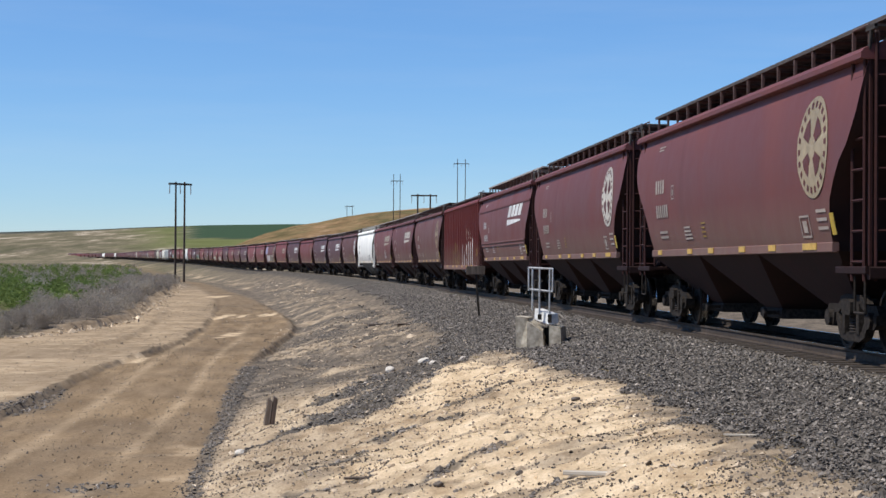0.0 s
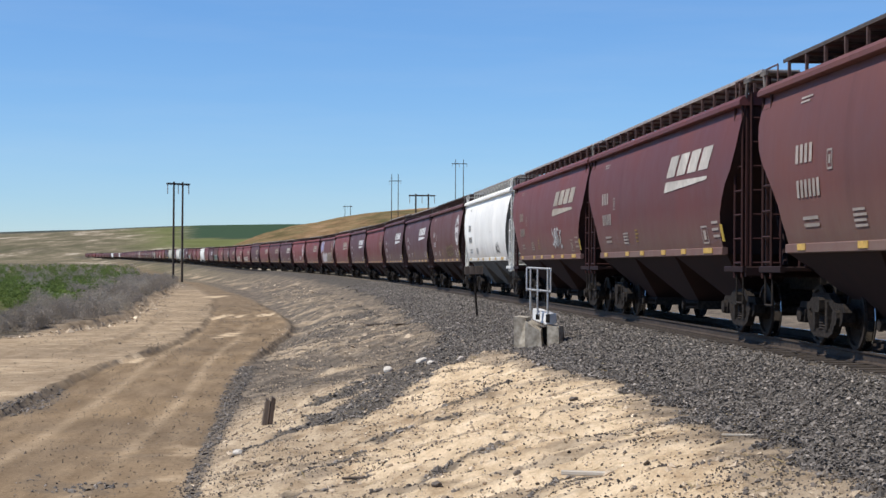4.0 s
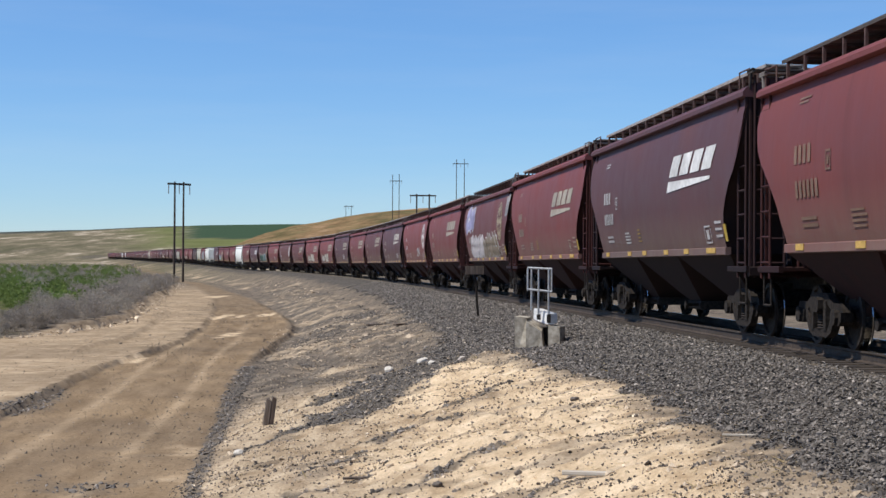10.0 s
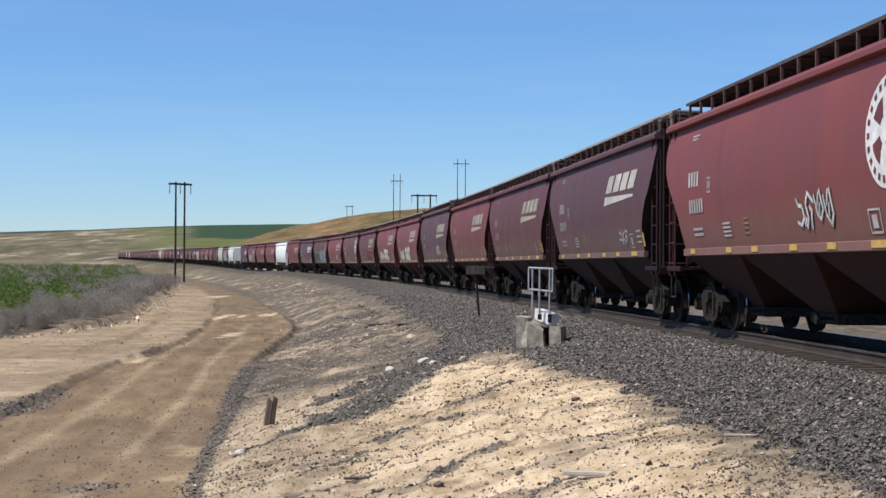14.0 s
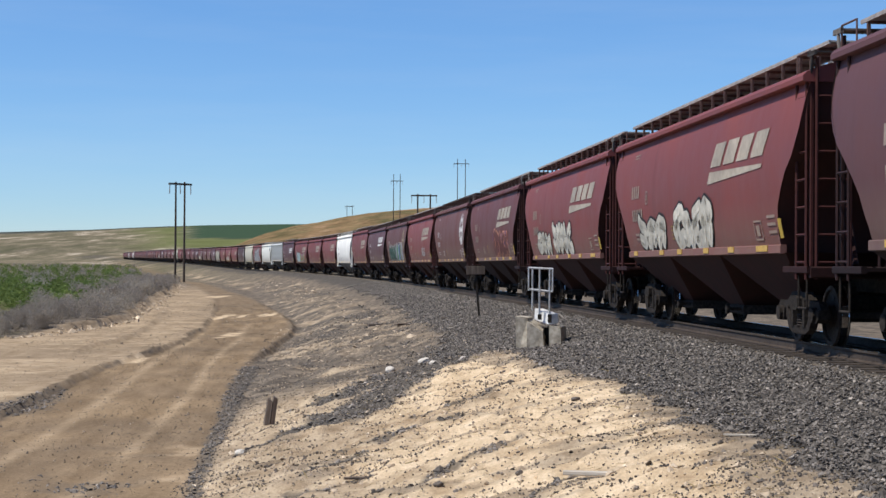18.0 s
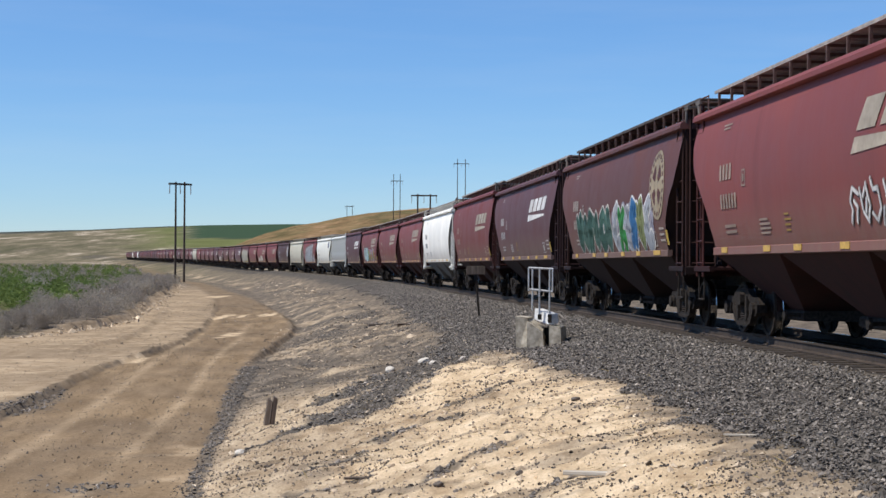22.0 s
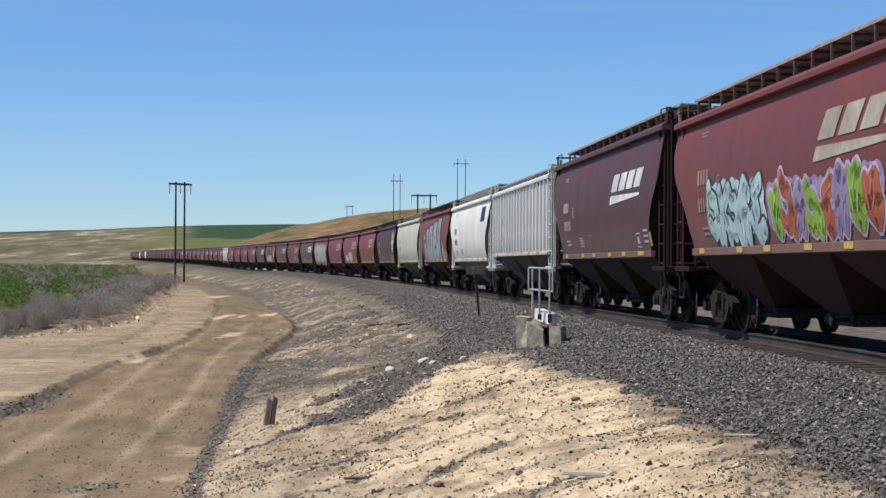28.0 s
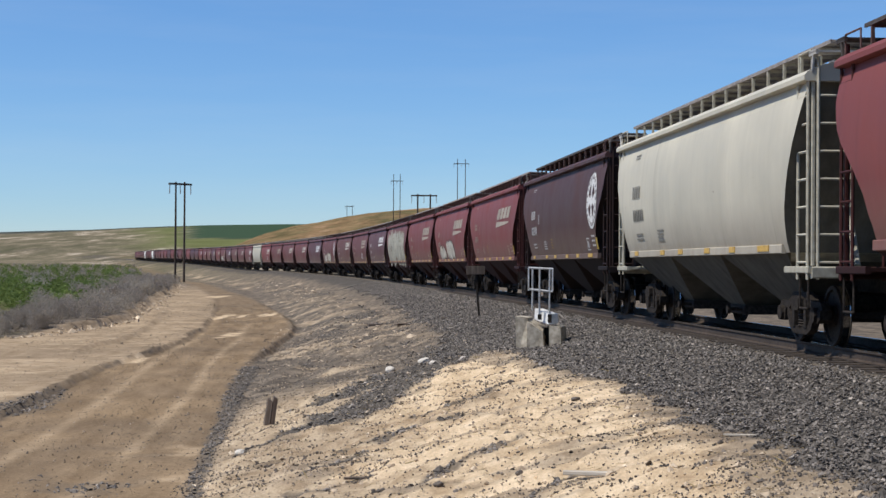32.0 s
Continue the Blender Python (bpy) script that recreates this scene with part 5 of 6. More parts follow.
def ring(cx, cz, r0, r1, n=28, a0=0.0, a1=6.2832, sx=1.08):
    out = []
    for k in range(n):
        a, b = a0 + (a1 - a0) * k / n, a0 + (a1 - a0) * (k + 1) / n
        out.append([(cx + sx * r0 * math.cos(a), cz + r0 * math.sin(a)), (cx + sx * r0 * math.cos(b), cz + r0 * math.sin(b)),
                    (cx + sx * r1 * math.cos(b), cz + r1 * math.sin(b)), (cx + sx * r1 * math.cos(a), cz + r1 * math.sin(a))])
    return out


def disc_emblem(car, style, col, paint, cx=6.12, cz=2.86):
    dark = tuple(c * 0.9 for c in paint)
    ticks = []
    for k in range(22):
        a = 6.2832 * k / 22
        ticks += ring(cx, cz, 0.56, 0.65, 1, a, a + 0.13)
    gaps = []
    for k in range(4):
        a = 1.5708 * k
        gaps += ring(cx, cz, 0.17, 0.45, 5, a + 0.38, a + 1.19)
    coat("round_emblem", car, ring(cx, cz, 0.0, 0.72, 28), col, style, "round painted emblem with a cross", 0.010, [(ticks + gaps, dark, 0.015)])


def slant_emblem(car, style, col, x0=2.32, x1=6.25, z=2.93):
    w = (x1 - x0) / 4
    for i in range(4):
        a = x0 + i * w
        coat("emblem_block", car, [bar(a, a + w * 0.80, z, z + 0.40, 0.34)], col, style, out=0.012)
    coat("emblem_stripe", car, [[(x0 - 0.22, z - 0.29), (x1 - 0.25, z - 0.19), (x1 - 0.22, z - 0.13), (x0 - 0.05, z - 0.08)]], col, style, "slanted painted stripe")


def data_marks(car, style, col, paint, k):
    """Blocks of small stencilled data, not legible, as bars."""
    r = random.Random(k)
    pale = tuple(c * 0.6 + p * 0.4 for c, p in zip(col, paint))
    coat("stencil", car, [bar(-5.68 + i * 0.24, -5.53 + i * 0.24, 2.66, 2.93) for i in range(4)], pale, style)
    coat("stencil", car, [bar(-5.66 + i * 0.21, -5.53 + i * 0.21, 2.17, 2.42) for i in range(6)], pale, style)
    coat("stencil", car, [bar(-5.7, -5.2 + 0.1 * i, 3.54 + 0.06 * i, 3.57 + 0.06 * i) for i in range(2)], pale, style)
    coat("stencil", car, [bar(-5.5, -4.7, 1.75 + 0.1 * i, 1.80 + 0.1 * i) for i in range(2)], pale, style)
    coat("stencil", car, [bar(-3.05, -2.45 + r.uniform(-0.1, 0.1), 1.70 + 0.07 * i, 1.735 + 0.07 * i) for i in range(4)], pale, style)
    if paint[0] > 0.3:
        return
    coat("stencil", car, [bar(-1.5, -1.1 - r.uniform(0, 0.15), 1.72 + 0.08 * i, 1.75 + 0.08 * i) for i in range(4)], (0.36, 0.23, 0.06), style)
    coat("stencil", car, [bar(5.25, 5.28, 1.60, 1.92), bar(5.72, 5.75, 1.60, 1.92), bar(5.25, 5.75, 1.60, 1.63), bar(5.25, 5.75, 1.89, 1.92), bar(5.38, 5.6, 1.67, 1.84)], pale, style)
    coat("stencil", car, [bar(6.15, 6.65, 1.70 + 0.12 * i, 1.745 + 0.12 * i) for i in range(3)], pale, style)
    coat("placard", car, [bar(6.78, 6.98, 1.62, 1.92)], (0.55, 0.38, 0.06), style, "yellow placard")
    coat("stencil", car, [bar(-4.05, -4.02, 2.5, 2.78), bar(-3.82, -3.79, 2.5, 2.78), bar(-4.05, -3.79, 2.5, 2.53), bar(-4.05, -3.79, 2.75, 2.78), bar(-3.97, -3.87, 2.58, 2.70)], pale, style)


def stroke(pts, wd):
    """A thick bent stroke as quads."""
    out = []
    for (xa, za), (xb, zb) in zip(pts, pts[1:]):
        dx, dz = xb - xa, zb - za
        ln = math.hypot(dx, dz) or 1
        ox, oz = -dz / ln * wd / 2, dx / ln * wd / 2
        ex, ez = dx / ln * wd * 0.25, dz / ln * wd * 0.25
        out.append([(xa - ox, za - oz), (xb - ox, zb - oz), (xb + ox, zb + oz), (xa + ox, za + oz)])
    for x, z in pts:
        out += ring(x, z, 0.0, wd / 2, 10, sx=1.0)
    return out


def glyph(r, x0, x1, z0, z1):
    """Lines of one made-up bulging sign in a box; not a letter of any alphabet."""
    def p(u, v):
        return (x0 + (x1 - x0) * u + r.uniform(-0.04, 0.04) * (x1 - x0), z0 + (z1 - z0) * v + r.uniform(-0.03, 0.03))
    kind = r.randrange(5)
    if kind == 0:
        return [[p(0.05, 0.0), p(0.3, 0.35), p(0.1, 0.65), p(0.45, 1.0), p(0.9, 0.8)], [p(0.5, 0.05), p(0.75, 0.45), p(0.5, 0.6)]]
    if kind == 1:
        return [[p(0.0, 0.25), p(0.35, 0.1), p(0.8, 0.35), p(0.65, 0.75), p(0.25, 0.8), p(0.1, 1.05)], [p(0.8, 0.0), p(1.0, 0.3)]]
    if kind == 2:
        return [[p(0.9, 0.95), p(0.35, 0.75), p(0.55, 0.5), p(0.1, 0.35), p(0.45, 0.0), p(0.95, 0.15)]]
    if kind == 3:
        return [[p(0.1, 0.9), p(0.25, 0.3), p(0.6, 0.05), p(0.9, 0.4), p(0.7, 1.0)], [p(0.35, 0.65), p(0.55, 0.95)], [p(0.45, 0.3), p(0.6, 0.6)]]
    return [[p(0.15, 0.0), p(0.4, 0.5), p(0.2, 1.0)], [p(0.35, 0.55), p(0.95, 0.95)], [p(0.45, 0.45), p(0.7, 0.25), p(0.95, 0.3), p(0.8, 0.0)]]


def graffiti(car, style, seed, x0, x1, z0, z1, count, fills, edge, thick=0.26, glow=None, name="graffiti"):
    r = random.Random(seed)
    w = (x1 - x0) / count
    if glow:
        haze = []
        h = z1 - z0
        for i in range(count * 3):
            a = x0 + (i + 0.5) * w / 3 + r.uniform(-0.1, 0.1)
            haze += ring(a, z0 + h * r.uniform(0.32, 0.36), 0.0, h * r.uniform(0.24, 0.29), 12, sx=1.2)
            haze += ring(a, z0 + h * r.uniform(0.62, 0.72), 0.0, h * r.uniform(0.25, 0.36), 12, sx=1.1)
        coat("graffiti_ground", car, haze, glow, style, "sprayed background coat", 0.010)
    for i in range(count):
        a = x0 + i * w
        lines = glyph(r, a, a + w * 1.02, z0 + r.uniform(0, 0.08), z1 - r.uniform(0, 0.25) * (z1 - z0))
        t = min(thick, w * 0.42)
        rim = [q for ln in lines for q in stroke(ln, t + min(0.11, t * 0.5))]
        core = [q for ln in lines for q in stroke(ln, t)]
        hi = [stroke(ln[:2], t * 0.22)[0] for ln in lines]
        f = fills[i % len(fills)]
        coat(name, car, rim, edge, style, "", 0.014 + 0.002 * (i % 2), [(core, f, 0.020 + 0.002 * (i % 2)), (hi, tuple(min(0.85, c * 1.18 + 0.02) for c in f), 0.0255 + 0.002 * (i % 2))])


INK, CHALK = (0.03, 0.028, 0.03), (0.74, 0.72, 0.70)
for car, s0, k, style, col, sign, scol, tag, rich in CARS:
    if k < 0 or k > 62:
        continue
    if sign == "disc":
        disc_emblem(car, style, scol, col, {8: 6.4, 14: 5.55, 38: 6.45}.get(k, 6.12))
    elif sign == "bars":
        slant_emblem(car, style, scol)
    elif sign == "row":
        for i in range(4):
            coat("emblem_block", car, [bar(2.45 + 0.95 * i, 2.95 + 0.95 * i, 2.55, 2.85, 0.1), bar(2.35 + 0.95 * i, 2.95 + 0.95 * i, 2.38, 2.48)], PALE, style)
    elif sign == "blue":
        for i in range(4):
            coat("emblem_block", car, [bar(5.35 + 0.38 * i, 5.62 + 0.38 * i, 3.02, 3.62, 0.12)], scol, style, "dark blue slanted block")
    if rich:
        data_marks(car, style, (0.10, 0.10, 0.10) if col[0] > 0.3 else (PALE if scol == GOLD else scol), col, k)
    if tag == "throw":
        graffiti(car, style, 3, -3.5, -0.6, 1.15, 2.1, 3, [(0.30, 0.22, 0.05)], INK, 0.42)
        graffiti(car, style, 4, 0.6, 2.8, 1.12, 2.2, 2, [CHALK], INK, 0.5)
        graffiti(car, style, 5, 3.15, 5.6, 1.12, 2.25, 2, [CHALK], INK, 0.55)
    elif tag == "white":
        graffiti(car, style, 6, -7.0, -3.6, 2.75, 3.72, 3, [(0.40, 0.38, 0.58)], CHALK, 0.42, CHALK)
        graffiti(car, style, 7, -5.0, -0.2, 1.64, 2.34, 4, [(0.66, 0.60, 0.60)], CHALK, 0.42, (0.62, 0.58, 0.57))
        graffiti(car, style, 8, -0.2, 4.9, 1.62, 2.32, 6, [(0.30, 0.235, 0.17)], CHALK, 0.36)
        graffiti(car, style, 19, 7.3, 8.1, 3.08, 3.72, 2, [(0.42, 0.42, 0.42)], CHALK, 0.24)
    elif tag == "cream":
        graffiti(car, style, 20 + k, -4.9, -2.0, 1.62, 2.15, 3, [(0.66, 0.62, 0.52)], INK, 0.3)
        graffiti(car, style, 40 + k, -1.2, 2.3, 1.62, 2.35, 4, [(0.68, 0.64, 0.54)], INK, 0.34)
    elif tag == "orange":
        graffiti(car, style, 9, 0.8, 5.3, 1.66, 2.48, 5, [(0.16, 0.05, 0.045)], (0.72, 0.34, 0.22), 0.30, (0.15, 0.075, 0.20))
    elif tag == "green":
        graffiti(car, style, 10, -5.0, 0.3, 1.64, 2.55, 6, [(0.035, 0.10, 0.075), (0.06, 0.13, 0.10)], (0.60, 0.56, 0.52), 0.40, (0.36, 0.20, 0.18))
        graffiti(car, style, 12, 0.6, 5.4, 1.64, 2.6, 6, [(0.38, 0.40, 0.43), (0.03, 0.25, 0.05), (0.36, 0.38, 0.42), (0.03, 0.15, 0.34), (0.22, 0.25, 0.10)], CHALK, 0.44, (0.34, 0.32, 0.38))
    elif tag == "multi":
        graffiti(car, style, 13, -4.75, -0.9, 1.62, 2.65, 5, [(0.46, 0.62, 0.63)], (0.05, 0.08, 0.10), 0.36, (0.50, 0.62, 0.64))
        graffiti(car, style, 14, -0.4, 5.1, 1.66, 2.5, 8, [(0.26, 0.42, 0.07), (0.42, 0.12, 0.07), (0.33, 0.25, 0.40)], (0.52, 0.44, 0.56), 0.34, (0.34, 0.25, 0.42))
    elif tag == "silver":
        coat("round_emblem", car, ring(5.45, 2.86, 0.60, 0.69), (0.27, 0.15, 0.10), style, "faded round emblem outline", 0.008)
        eyes = [[[(0.80, 2.20), (1.10, 2.16), (1.42, 2.80), (1.16, 2.90)], [(0.66, 1.45), (0.98, 1.45), (1.06, 1.84), (0.92, 1.98)]],
                [[(0.95, 2.30), (1.22, 2.20), (1.38, 2.75), (1.22, 2.98), ]],
                [[(1.20, 2.05), (1.95, 2.16), (2.02, 2.26), (1.26, 2.24)], [(1.22, 2.60), (1.62, 2.70), (1.70, 2.84), (1.32, 2.80)]],
                [[(0.78, 2.40), (1.05, 2.36), (1.34, 3.05), (1.12, 3.08)], [(1.05, 1.45), (1.30, 1.45), (1.18, 2.02), (1.10, 2.05)]]]
        for i in range(4):
            a, top = -4.8 + 2.28 * i, 3.26 + 0.14 * i
            lean = 0.75 if i == 0 else 0.42
            rim = [[(a - 0.30, 1.45), (a + 2.30, 1.45), (a + 2.30, top + 0.08), (a + lean, top + 0.02)]]
            core = [[(a - 0.20, 1.45), (a + 2.20 - 0.1 * (i % 2), 1.45), (a + 2.18, top), (a + lean + 0.12, top - 0.07)]]
            eye = [[(a + u, z) for u, z in q] for q in eyes[i]]
            coat("graffiti", car, rim, INK, style, "", 0.012 + 0.002 * i, [(core, (0.36, 0.37, 0.385), 0.020 + 0.002 * i), (eye, (0.055, 0.05, 0.055), 0.029)])
        coat("graffiti", car, [[(4.4, 1.45), (6.1, 1.45), (5.6, 2.0), (4.9, 2.55)], [(-5.5, 1.45), (-4.6, 1.45), (-4.9, 2.3), (-5.3, 2.1)]], (0.36, 0.37, 0.385), style, "", 0.010)
    elif tag == "cover":
        graffiti(car, style, 17, -6.4, 6.2, 1.5, 3.5, 6, [(0.46, 0.44, 0.36)], (0.20, 0.13, 0.10), 0.8, (0.40, 0.37, 0.29))
    elif tag == "small":
        graffiti(car, style, 60 + k, 1.9, 3.8, 1.72, 2.30, 4, [CHALK], (0.30, 0.28, 0.27), 0.055)
    elif tag == "scribble":
        graffiti(car, style, 60 + k, 4.0, 5.1, 1.66, 2.05, 3, [(0.06, 0.06, 0.07) if col[0] > 0.3 else CHALK], (0.2, 0.2, 0.2) if col[0] > 0.3 else (0.4, 0.38, 0.37), 0.03)
    elif tag == "yellow":
        graffiti(car, style, 60 + k, 0.8, 4.6, 1.62, 2.3, 6, [(0.33, 0.28, 0.16)], (0.20, 0.14, 0.07), 0.045)


# ---- beside the line ----
def rest(x, y):
    return float(ground_level(np.array([x]), np.array([y]))[0])


# culvert headwall with its guard rail
cul = tagged(new("culvert_headwall"), "weathered concrete culvert headwall with a white cap", "culvert")
cul.matrix_basis = pose(2.3, 37.0, 0.0, 0, 0, -14) @ Matrix.Diagonal((0.9, 1, 1, 1))
bz = -0.85
g = Geo()
g.add([(-0.66, -0.35, bz), (-0.40, -0.40, bz), (-0.40, 0.35, bz), (-0.66, 0.35, bz), (-0.72, -0.28, 0.13), (-0.42, -0.24, 0.10), (-0.42, 0.35, 0.10), (-0.72, 0.35, 0.13)],
      [(0, 1, 5, 4), (1, 2, 6, 5), (2, 3, 7, 6), (3, 0, 4, 7), (4, 5, 6, 7), (0, 3, 2, 1)])
part("wing_wall", g, CONCRETE, cul)
g = Geo().add([(-0.40, -0.42, bz), (0.05, -0.36, bz), (0.0, 0.3, bz), (-0.40, 0.3, bz), (-0.41, -0.34, 0.02), (-0.04, -0.28, -0.20), (-0.10, 0.3, -0.10), (-0.41, 0.3, 0.06)],
              [(0, 1, 5, 4), (1, 2, 6, 5), (2, 3, 7, 6), (3, 0, 4, 7), (4, 5, 6, 7), (0, 3, 2, 1)])
part("buttress", g, CONCRETE, cul)
g = Geo().add([(0.14, -0.3, bz), (0.44, -0.3, bz), (0.46, 0.3, bz), (0.14, 0.3, bz), (0.12, -0.26, -0.06), (0.40, -0.26, -0.10), (0.42, 0.3, -0.08), (0.12, 0.3, -0.05)],
              [(0, 1, 5, 4), (1, 2, 6, 5), (2, 3, 7, 6), (3, 0, 4, 7), (4, 5, 6, 7), (0, 3, 2, 1)])
part("wing_wall", g, CONCRETE, cul)
# the pipe's end is closed; its dark face stands for the shade inside
part("pipe_mouth", Geo().tube((0.0, 0.1, -0.45), (0.0, 0.9, -0.45), 0.34, 20), STEEL, cul, "pipe mouth closed in dark steel for its shade")
part("cap", Geo().add([(-0.27, -0.17, 0.04), (0.20, -0.17, -0.06), (0.27, 0.10, -0.04), (-0.25, 0.10, 0.06), (-0.27, -0.15, 0.28), (0.19, -0.15, 0.17), (0.27, 0.10, 0.17), (-0.25, 0.10, 0.28)],
                      [(0, 1, 5, 4), (1, 2, 6, 5), (2, 3, 7, 6), (3, 0, 4, 7), (4, 5, 6, 7), (0, 3, 2, 1)]), WHITEPAINT, cul, "white-painted cap", at=pose(0.02, 0, 0.02, 0, 0, -30))
rail = tagged(new("guard_rail"), "small galvanised pipe guard rail above a culvert", "railing")
rail.matrix_basis = pose(2.3, 37.0, 0.0, 0, 0, -10) @ Matrix.Diagonal((0.93, 1, 1, 1))
for x, z0, yy in ((-0.35, 0.26, 0.1), (-0.14, 0.16, -0.22), (0.10, 0.10, -0.22)):
    part("post", Geo().tube((x, yy, z0), (x, yy, 1.19), 0.024, 8), GALV, rail)
for x in (-0.40, 0.17):
    part("upright", Geo().tube((x, -0.22, 0.70), (x, -0.22, 1.20), 0.022, 8), GALV, rail)
part("top_rail", Geo().tube((-0.41, -0.22, 1.20), (0.18, -0.22, 1.18), 0.024, 8), GALV, rail)
part("middle_rail", Geo().tube((-0.41, -0.22, 0.73), (0.18, -0.22, 0.68), 0.024, 8), GALV, rail)
for x in (-0.14, 0.10):
    part("foot_clamp", Geo().box(x - 0.04, x + 0.05, -0.25, -0.19, 0.0 if x > 0 else 0.06, 0.18), STEEL, rail)

sg = tagged(new("track_sign"), "small blank grey sign on a leaning dark post", "sign")
z0 = rest(1.18, 54.0)
sg.matrix_basis = pose(1.18, 54.0, z0)
part("post", Geo().box(-0.035, 0.035, -0.03, 0.03, -0.3, 1.45, 0.006), STEEL, sg, at=pose(0, 0, 0, 0, -4.5, 0))
part("plate", Geo().box(-0.32, 0.28, -0.06, -0.035, 1.35, 1.62, 0.004), OLDWOOD, sg, "weathered grey plate", at=pose(-0.08, 0, 0, 0, -1, 6))

# half-buried sleeper, split in two
st = tagged(new("buried_sleeper"), "split weathered wooden sleeper standing in the sand", "post")
z0 = rest(-3.12, 30.0)
st.matrix_basis = pose(-3.12, 30.0, z0 - 0.03, 0, 6, 15) @ Matrix.Diagonal((0.62, 0.7, 0.86, 1))
part("half", Geo().add([(-0.13, -0.1, -0.2), (0.03, -0.12, -0.2), (0.03, 0.1, -0.2), (-0.13, 0.1, -0.2), (-0.09, -0.08, 0.55), (0.045, -0.10, 0.50), (0.045, 0.08, 0.53), (-0.08, 0.08, 0.57)],
                       [(0, 1, 5, 4), (1, 2, 6, 5), (2, 3, 7, 6), (3, 0, 4, 7), (4, 5, 6, 7), (0, 3, 2, 1)]), OLDWOOD, st)
part("half", Geo().add([(0.05, -0.1, -0.2), (0.17, -0.08, -0.2), (0.17, 0.1, -0.2), (0.05, 0.1, -0.2), (0.07, -0.08, 0.60), (0.20, -0.06, 0.56), (0.20, 0.08, 0.58), (0.07, 0.08, 0.62)],
                       [(0, 1, 5, 4), (1, 2, 6, 5), (2, 3, 7, 6), (3, 0, 4, 7), (4, 5, 6, 7), (0, 3, 2, 1)]), OLDWOOD, st)


def plank(name, label, x, y, ln, wd, th, ang, mat, tilt=0):
    z = rest(x, y)
    z = max(z, (rest(x + math.cos(radians(ang)) * ln / 2, y + math.sin(radians(ang)) * ln / 2) + rest(x - math.cos(radians(ang)) * ln / 2, y - math.sin(radians(ang)) * ln / 2)) / 2)
    ob = part(name, Geo().box(-ln / 2, ln / 2, -wd / 2, wd / 2, -th / 2, th / 2, min(wd, th) * 0.2), mat, None, at=pose(x, y, z + th * 0.3, 0, tilt, ang))
    return tagged(ob, label, "wood")


plank("stick", "bleached pale stick lying on the sand", 1.46, 15.95, 0.60, 0.06, 0.045, -10, PALEWOOD)
plank("board", "broken grey board half buried in sand", -0.96, 20.06, 0.42, 0.06, 0.03, 12, OLDWOOD)
plank("board", "dark broken sleeper piece on the bank", -1.44, 40.8, 0.62, 0.12, 0.06, 48, WOOD)
plank("board", "grey broken board on the bank", -1.44, 60.8, 1.0, 0.14, 0.07, 60, OLDWOOD)
plank("board", "grey broken board on the bank", 0.17, 57.6, 0.45, 0.07, 0.04, 15, OLDWOOD)
plank("board", "grey broken board on the bank", -2.5, 66, 1.0, 0.15, 0.08, 30, OLDWOOD)
plank("board", "thin pale strip of wood on the bank", 0.35, 51.2, 0.4, 0.06, 0.03, 8, PALEWOOD)
plank("pipe", "thin pale strip lying at the ballast edge", 3.0, 16.6, 0.4, 0.03, 0.02, -8, PALEWOOD)


def boulder(x, y, s, mat, seed, label, squash=0.7):
    r = np.random.RandomState(seed)
    bm = bmesh.new()
    bmesh.ops.create_icosphere(bm, subdivisions=3, radius=1.0)
    ax = r.normal(size=(9, 3))
    for v in bm.verts:
        p = np.array(v.co)
        f = 1.0
        for a in ax:
            a = a / np.linalg.norm(a)
            f = min(f, 0.72 / max(0.2, float(p @ a)))
        v.co = Vector(p * f * (1 + r.uniform(-0.012, 0.012))) * s * 1.15
        v.co.z *= squash
    me = bpy.data.meshes.new("rock")
    bm.to_mesh(me)
    bm.free()
    me.materials.append(mat)
    ob = new("rock", me)
    ob.matrix_basis = pose(x, y, rest(x, y) + s * squash * 0.35, 0, 0, r.uniform(0, 360))
    return tagged(ob, label, "rock")


boulder(-0.41, 39.4, 0.15, PALEROCK, 1, "pale angular rock on dark gravel")
boulder(-0.19, 37.7, 0.12, PALEROCK, 2, "small pale angular rock on dark gravel")
boulder(-1.20, 38.5, 0.12, PALEROCK, 3, "pale rock among dark gravel on the bank")
boulder(-3.12, 25.9, 0.075, PALEROCK, 4, "small pale rock beside the dirt road")
boulder(1.82, 22.7, 0.06, DARKROCK, 5, "dark rounded stone on the sand")
boulder(0.81, 17.4, 0.045, DARKROCK, 6, "dark stone on the pale sand")
boulder(-0.03, 17.8, 0.05, DARKROCK, 7, "dark stone on the pale sand")
boulder(0.82, 20.6, 0.06, DARKROCK, 8, "dark stone on the pale sand")


def h_frame(x, y, tall, gap, arm, turn, label, top=None, over=0.0, thick=0.16):
    """Two wooden poles with a cross arm and hanging insulators."""
    z = rest(x, y) - 0.5
    if top is not None:
        tall = top - z
    ob = tagged(new("power_pole"), label, "utility pole", "power line poles")
    ob.matrix_basis = pose(x, y, z, 0, 0, turn)
    for s in (-1, 1):
        part("pole", Geo().tube((s * gap / 2, 0, 0), (s * gap / 2, 0, tall), thick, 8, thick * 0.7), POLE, ob)
    part("cross_arm", Geo().box(-arm / 2, arm / 2, -0.14, 0.14, tall - over - 0.5, tall - over - 0.2, 0.02), POLE, ob)
    for u in (-0.46, 0.0, 0.46):
        part("insulator", Geo().tube((u * arm, 0, tall - over - 0.5), (u * arm + 0.1 * u, 0, tall - over - 1.9), 0.07, 6), GLASSY, ob)
    return ob


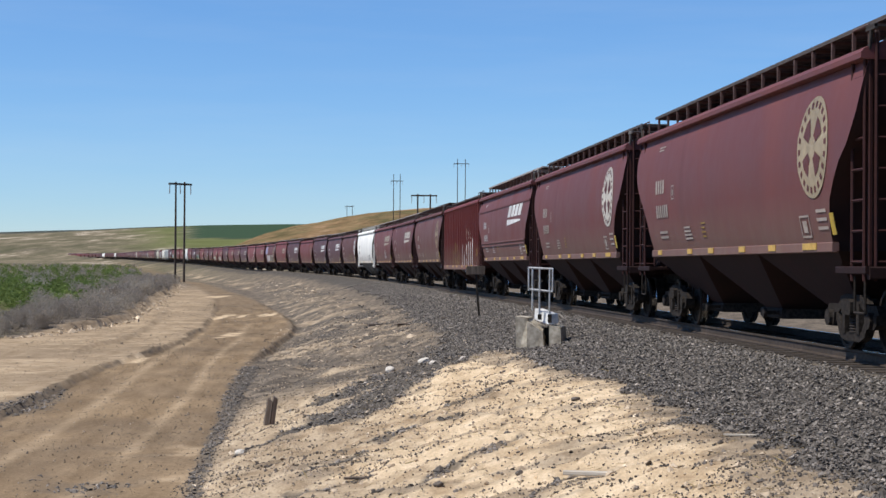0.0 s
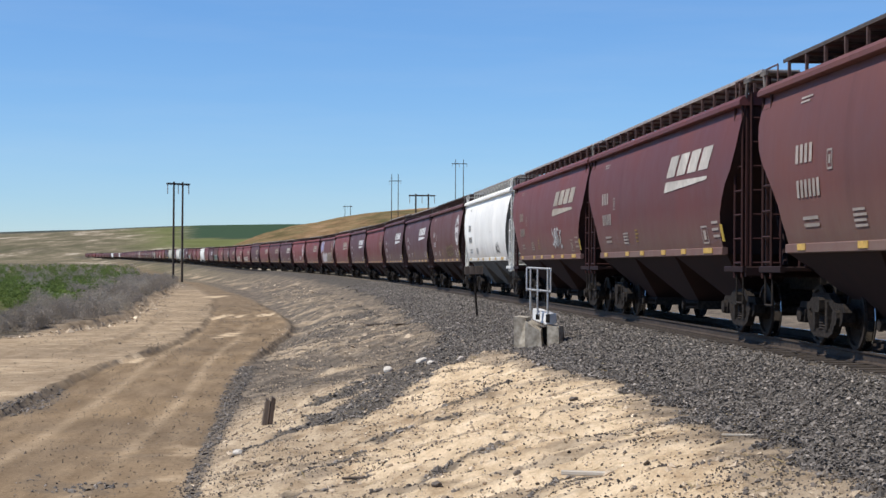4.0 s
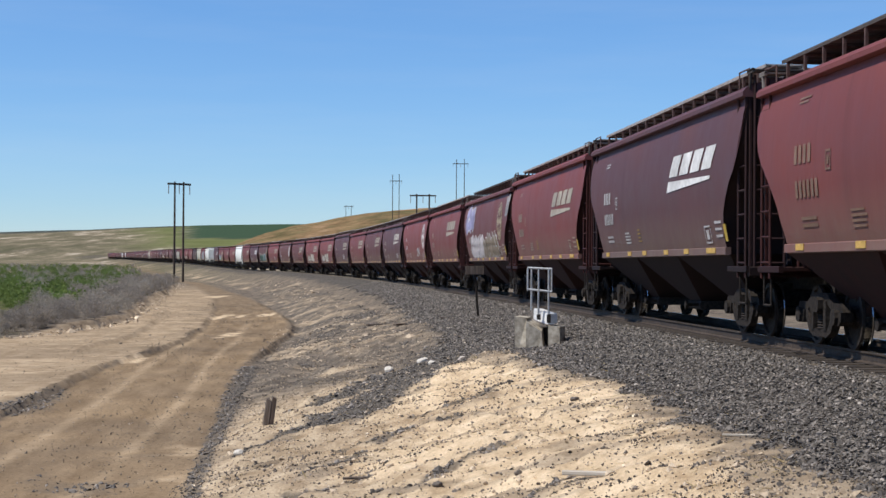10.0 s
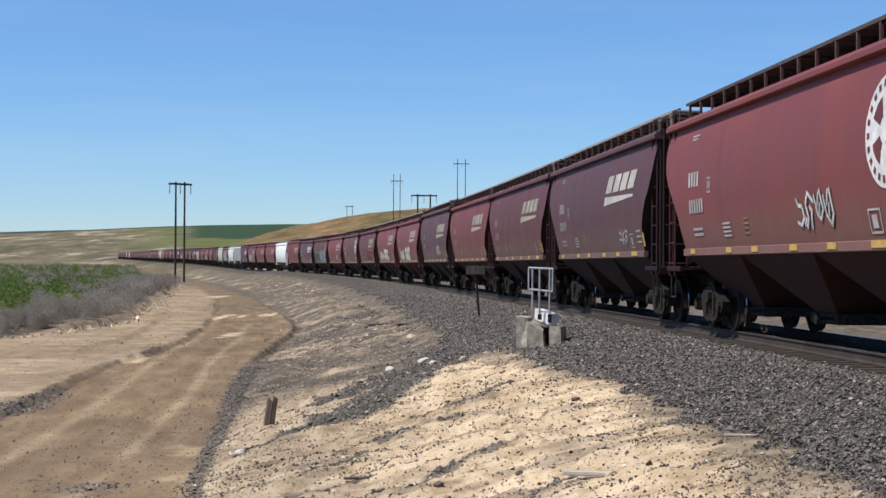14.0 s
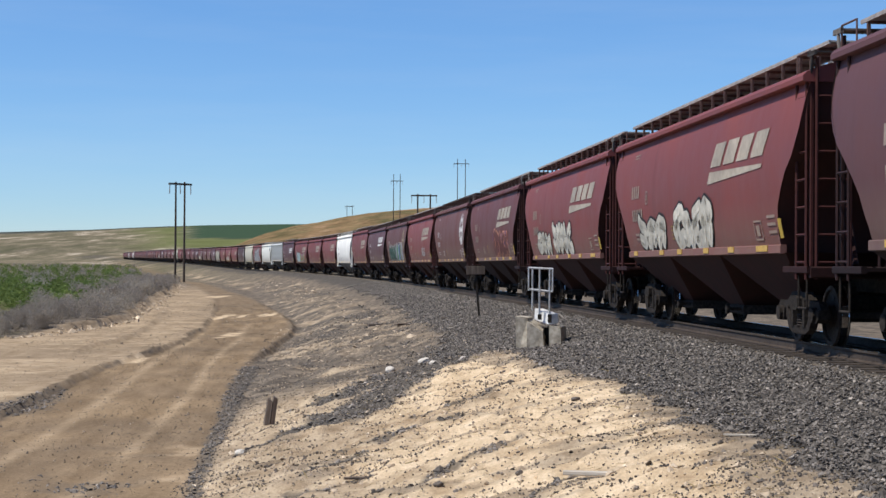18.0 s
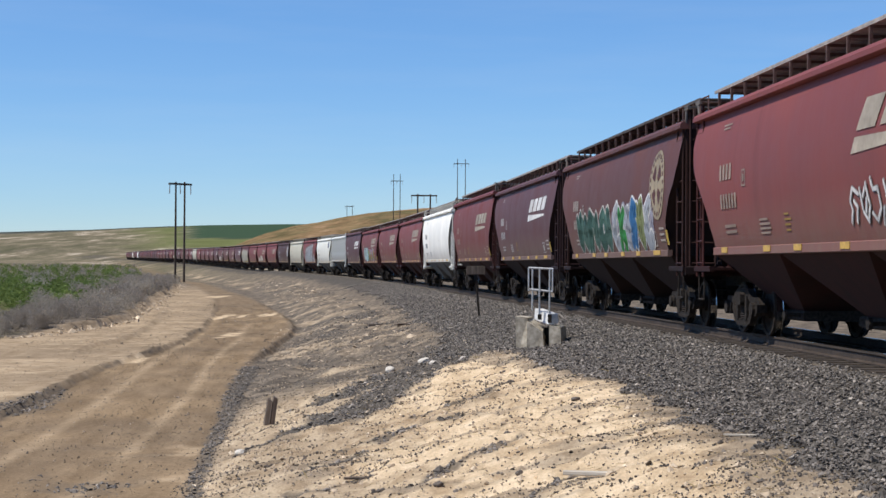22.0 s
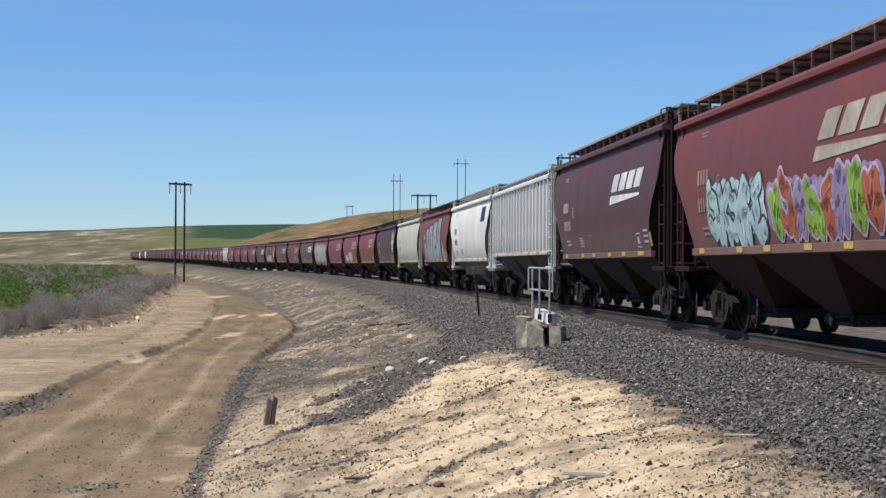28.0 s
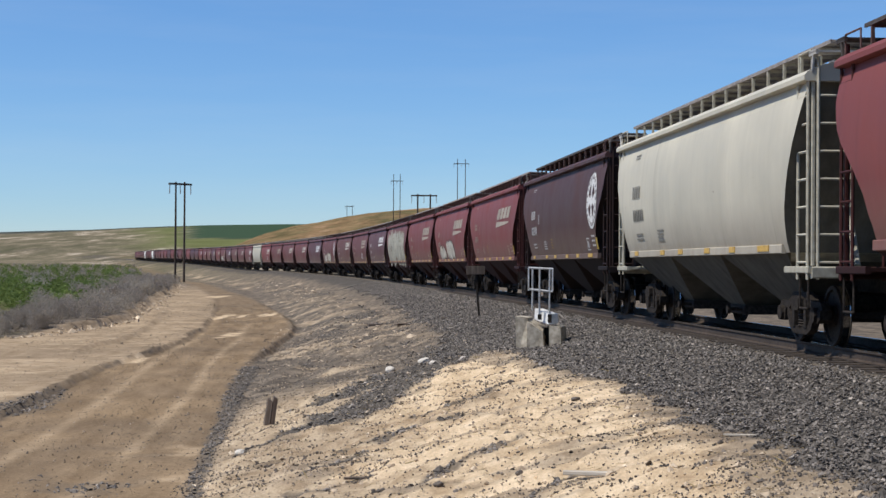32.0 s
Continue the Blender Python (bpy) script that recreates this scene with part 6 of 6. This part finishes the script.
h_frame(-41.1, 261, 16.3, 1.75, 4.5, 48, "tall H-frame power pole with dark weathered timbers", thick=0.19)
h_frame(-4.0, 346, 15, 2.6, 5.5, 0, "H-frame power pole with a wide cross arm", top=15.2, thick=0.22)
h_frame(-20.6, 740, 16, 2.9, 5.5, 0, "tall H-frame power pole on the tan hill", top=39.6, over=2.6, thick=0.19)
h_frame(7.5, 700, 18, 3.3, 6.6, 0, "tall H-frame power pole on the tan hill", top=44.0, over=1.5, thick=0.19)
h_frame(-53.8, 960, 9, 3.1, 5.5, 0, "small far H-frame power pole on the hill", top=33.0, over=0.3, thick=0.19)

# ---- scrub ----
r = np.random.RandomState(8)


def strip(n, y0, y1, power, left, right, seed):
    """Scattered places between two edges, given as functions of x and y."""
    q = np.random.RandomState(seed)
    y = y0 + (y1 - y0) * q.uniform(0, 1, n) ** power
    a, b = left(y), right(y)
    return a + (b - a) * q.uniform(0, 1, n), y


px, py = strip(470, 57, 265, 1.7, lambda y: np.maximum(green_edge(y) - 1.5, -0.30 * y), lambda y: scrub_edge(0 * y - 18, y) - 0.55, 81)
tagged(thicket("sagebrush", px, py, r.uniform(0.9, 1.75, len(px)) * np.interp(py, [57, 75, 100, 160], [0.72, 0.85, 1.15, 1.3]), SAGE, 3, 800, 0.84, 0.027), "grey leafless sagebrush thicket beside the dirt road", "sagebrush", kind="stuff")
px, py = strip(2300, 62, 640, 1.9, lambda y: -0.31 * y - 8, green_edge, 91)
keep = rough(px, py, 30, 93) > -0.40
px, py = px[keep][:1750], py[keep][:1750]
tagged(thicket("green_shrubs", px, py, r.uniform(1.2, 2.6, len(px)), GREENLEAF, 4, 150, 0.72, 0.05), "dense low green shrubs on the plain", "shrubs", kind="stuff")
px, py = strip(800, 75, 700, 1.4, lambda y: -0.31 * y - 8, lambda y: green_edge(y) + 2, 95)
keep = (rough(px, py, 25, 96) > 0.0) | (py > 200)
px, py = px[keep][:520], py[keep][:520]
tagged(thicket("grey_shrubs", px, py, r.uniform(1.2, 2.4, len(px)), SAGE, 5, 170, 0.9, 0.06, 0.75), "grey-brown shrubs among the green scrub", "shrubs", kind="stuff")


def motions():
    times = [0.0, 1.0, 2.0, 3.0] + [float(t) for t in range(4, 33, 2)]
    spin = {}
    frames = frame(32.0)
    for car, s0, *_ in CARS:
        walk(car, [(t, car_pose(s0 - SPEED * t)) for t in times])
        # wheels roll with the train; wheelsets at the same place on a truck turn alike and share their keys
        for o in car.children_recursive:
            if not o.name.startswith("wheelset"):
                continue
            x = round(o.location.x, 2)
            if x not in spin:
                turn = SPEED / 0.46
                walk(o, [(i / FPS, Matrix.Translation((x, 0, 0.455)) @ Matrix.Rotation(turn * i / FPS, 4, "Y")) for i in range(frames)])
                spin[x] = o.animation_data
            else:
                o.rotation_mode = "QUATERNION"
                data = o.animation_data_create()
                data.action = spin[x].action
                data.action_slot = spin[x].action_slot


motions()
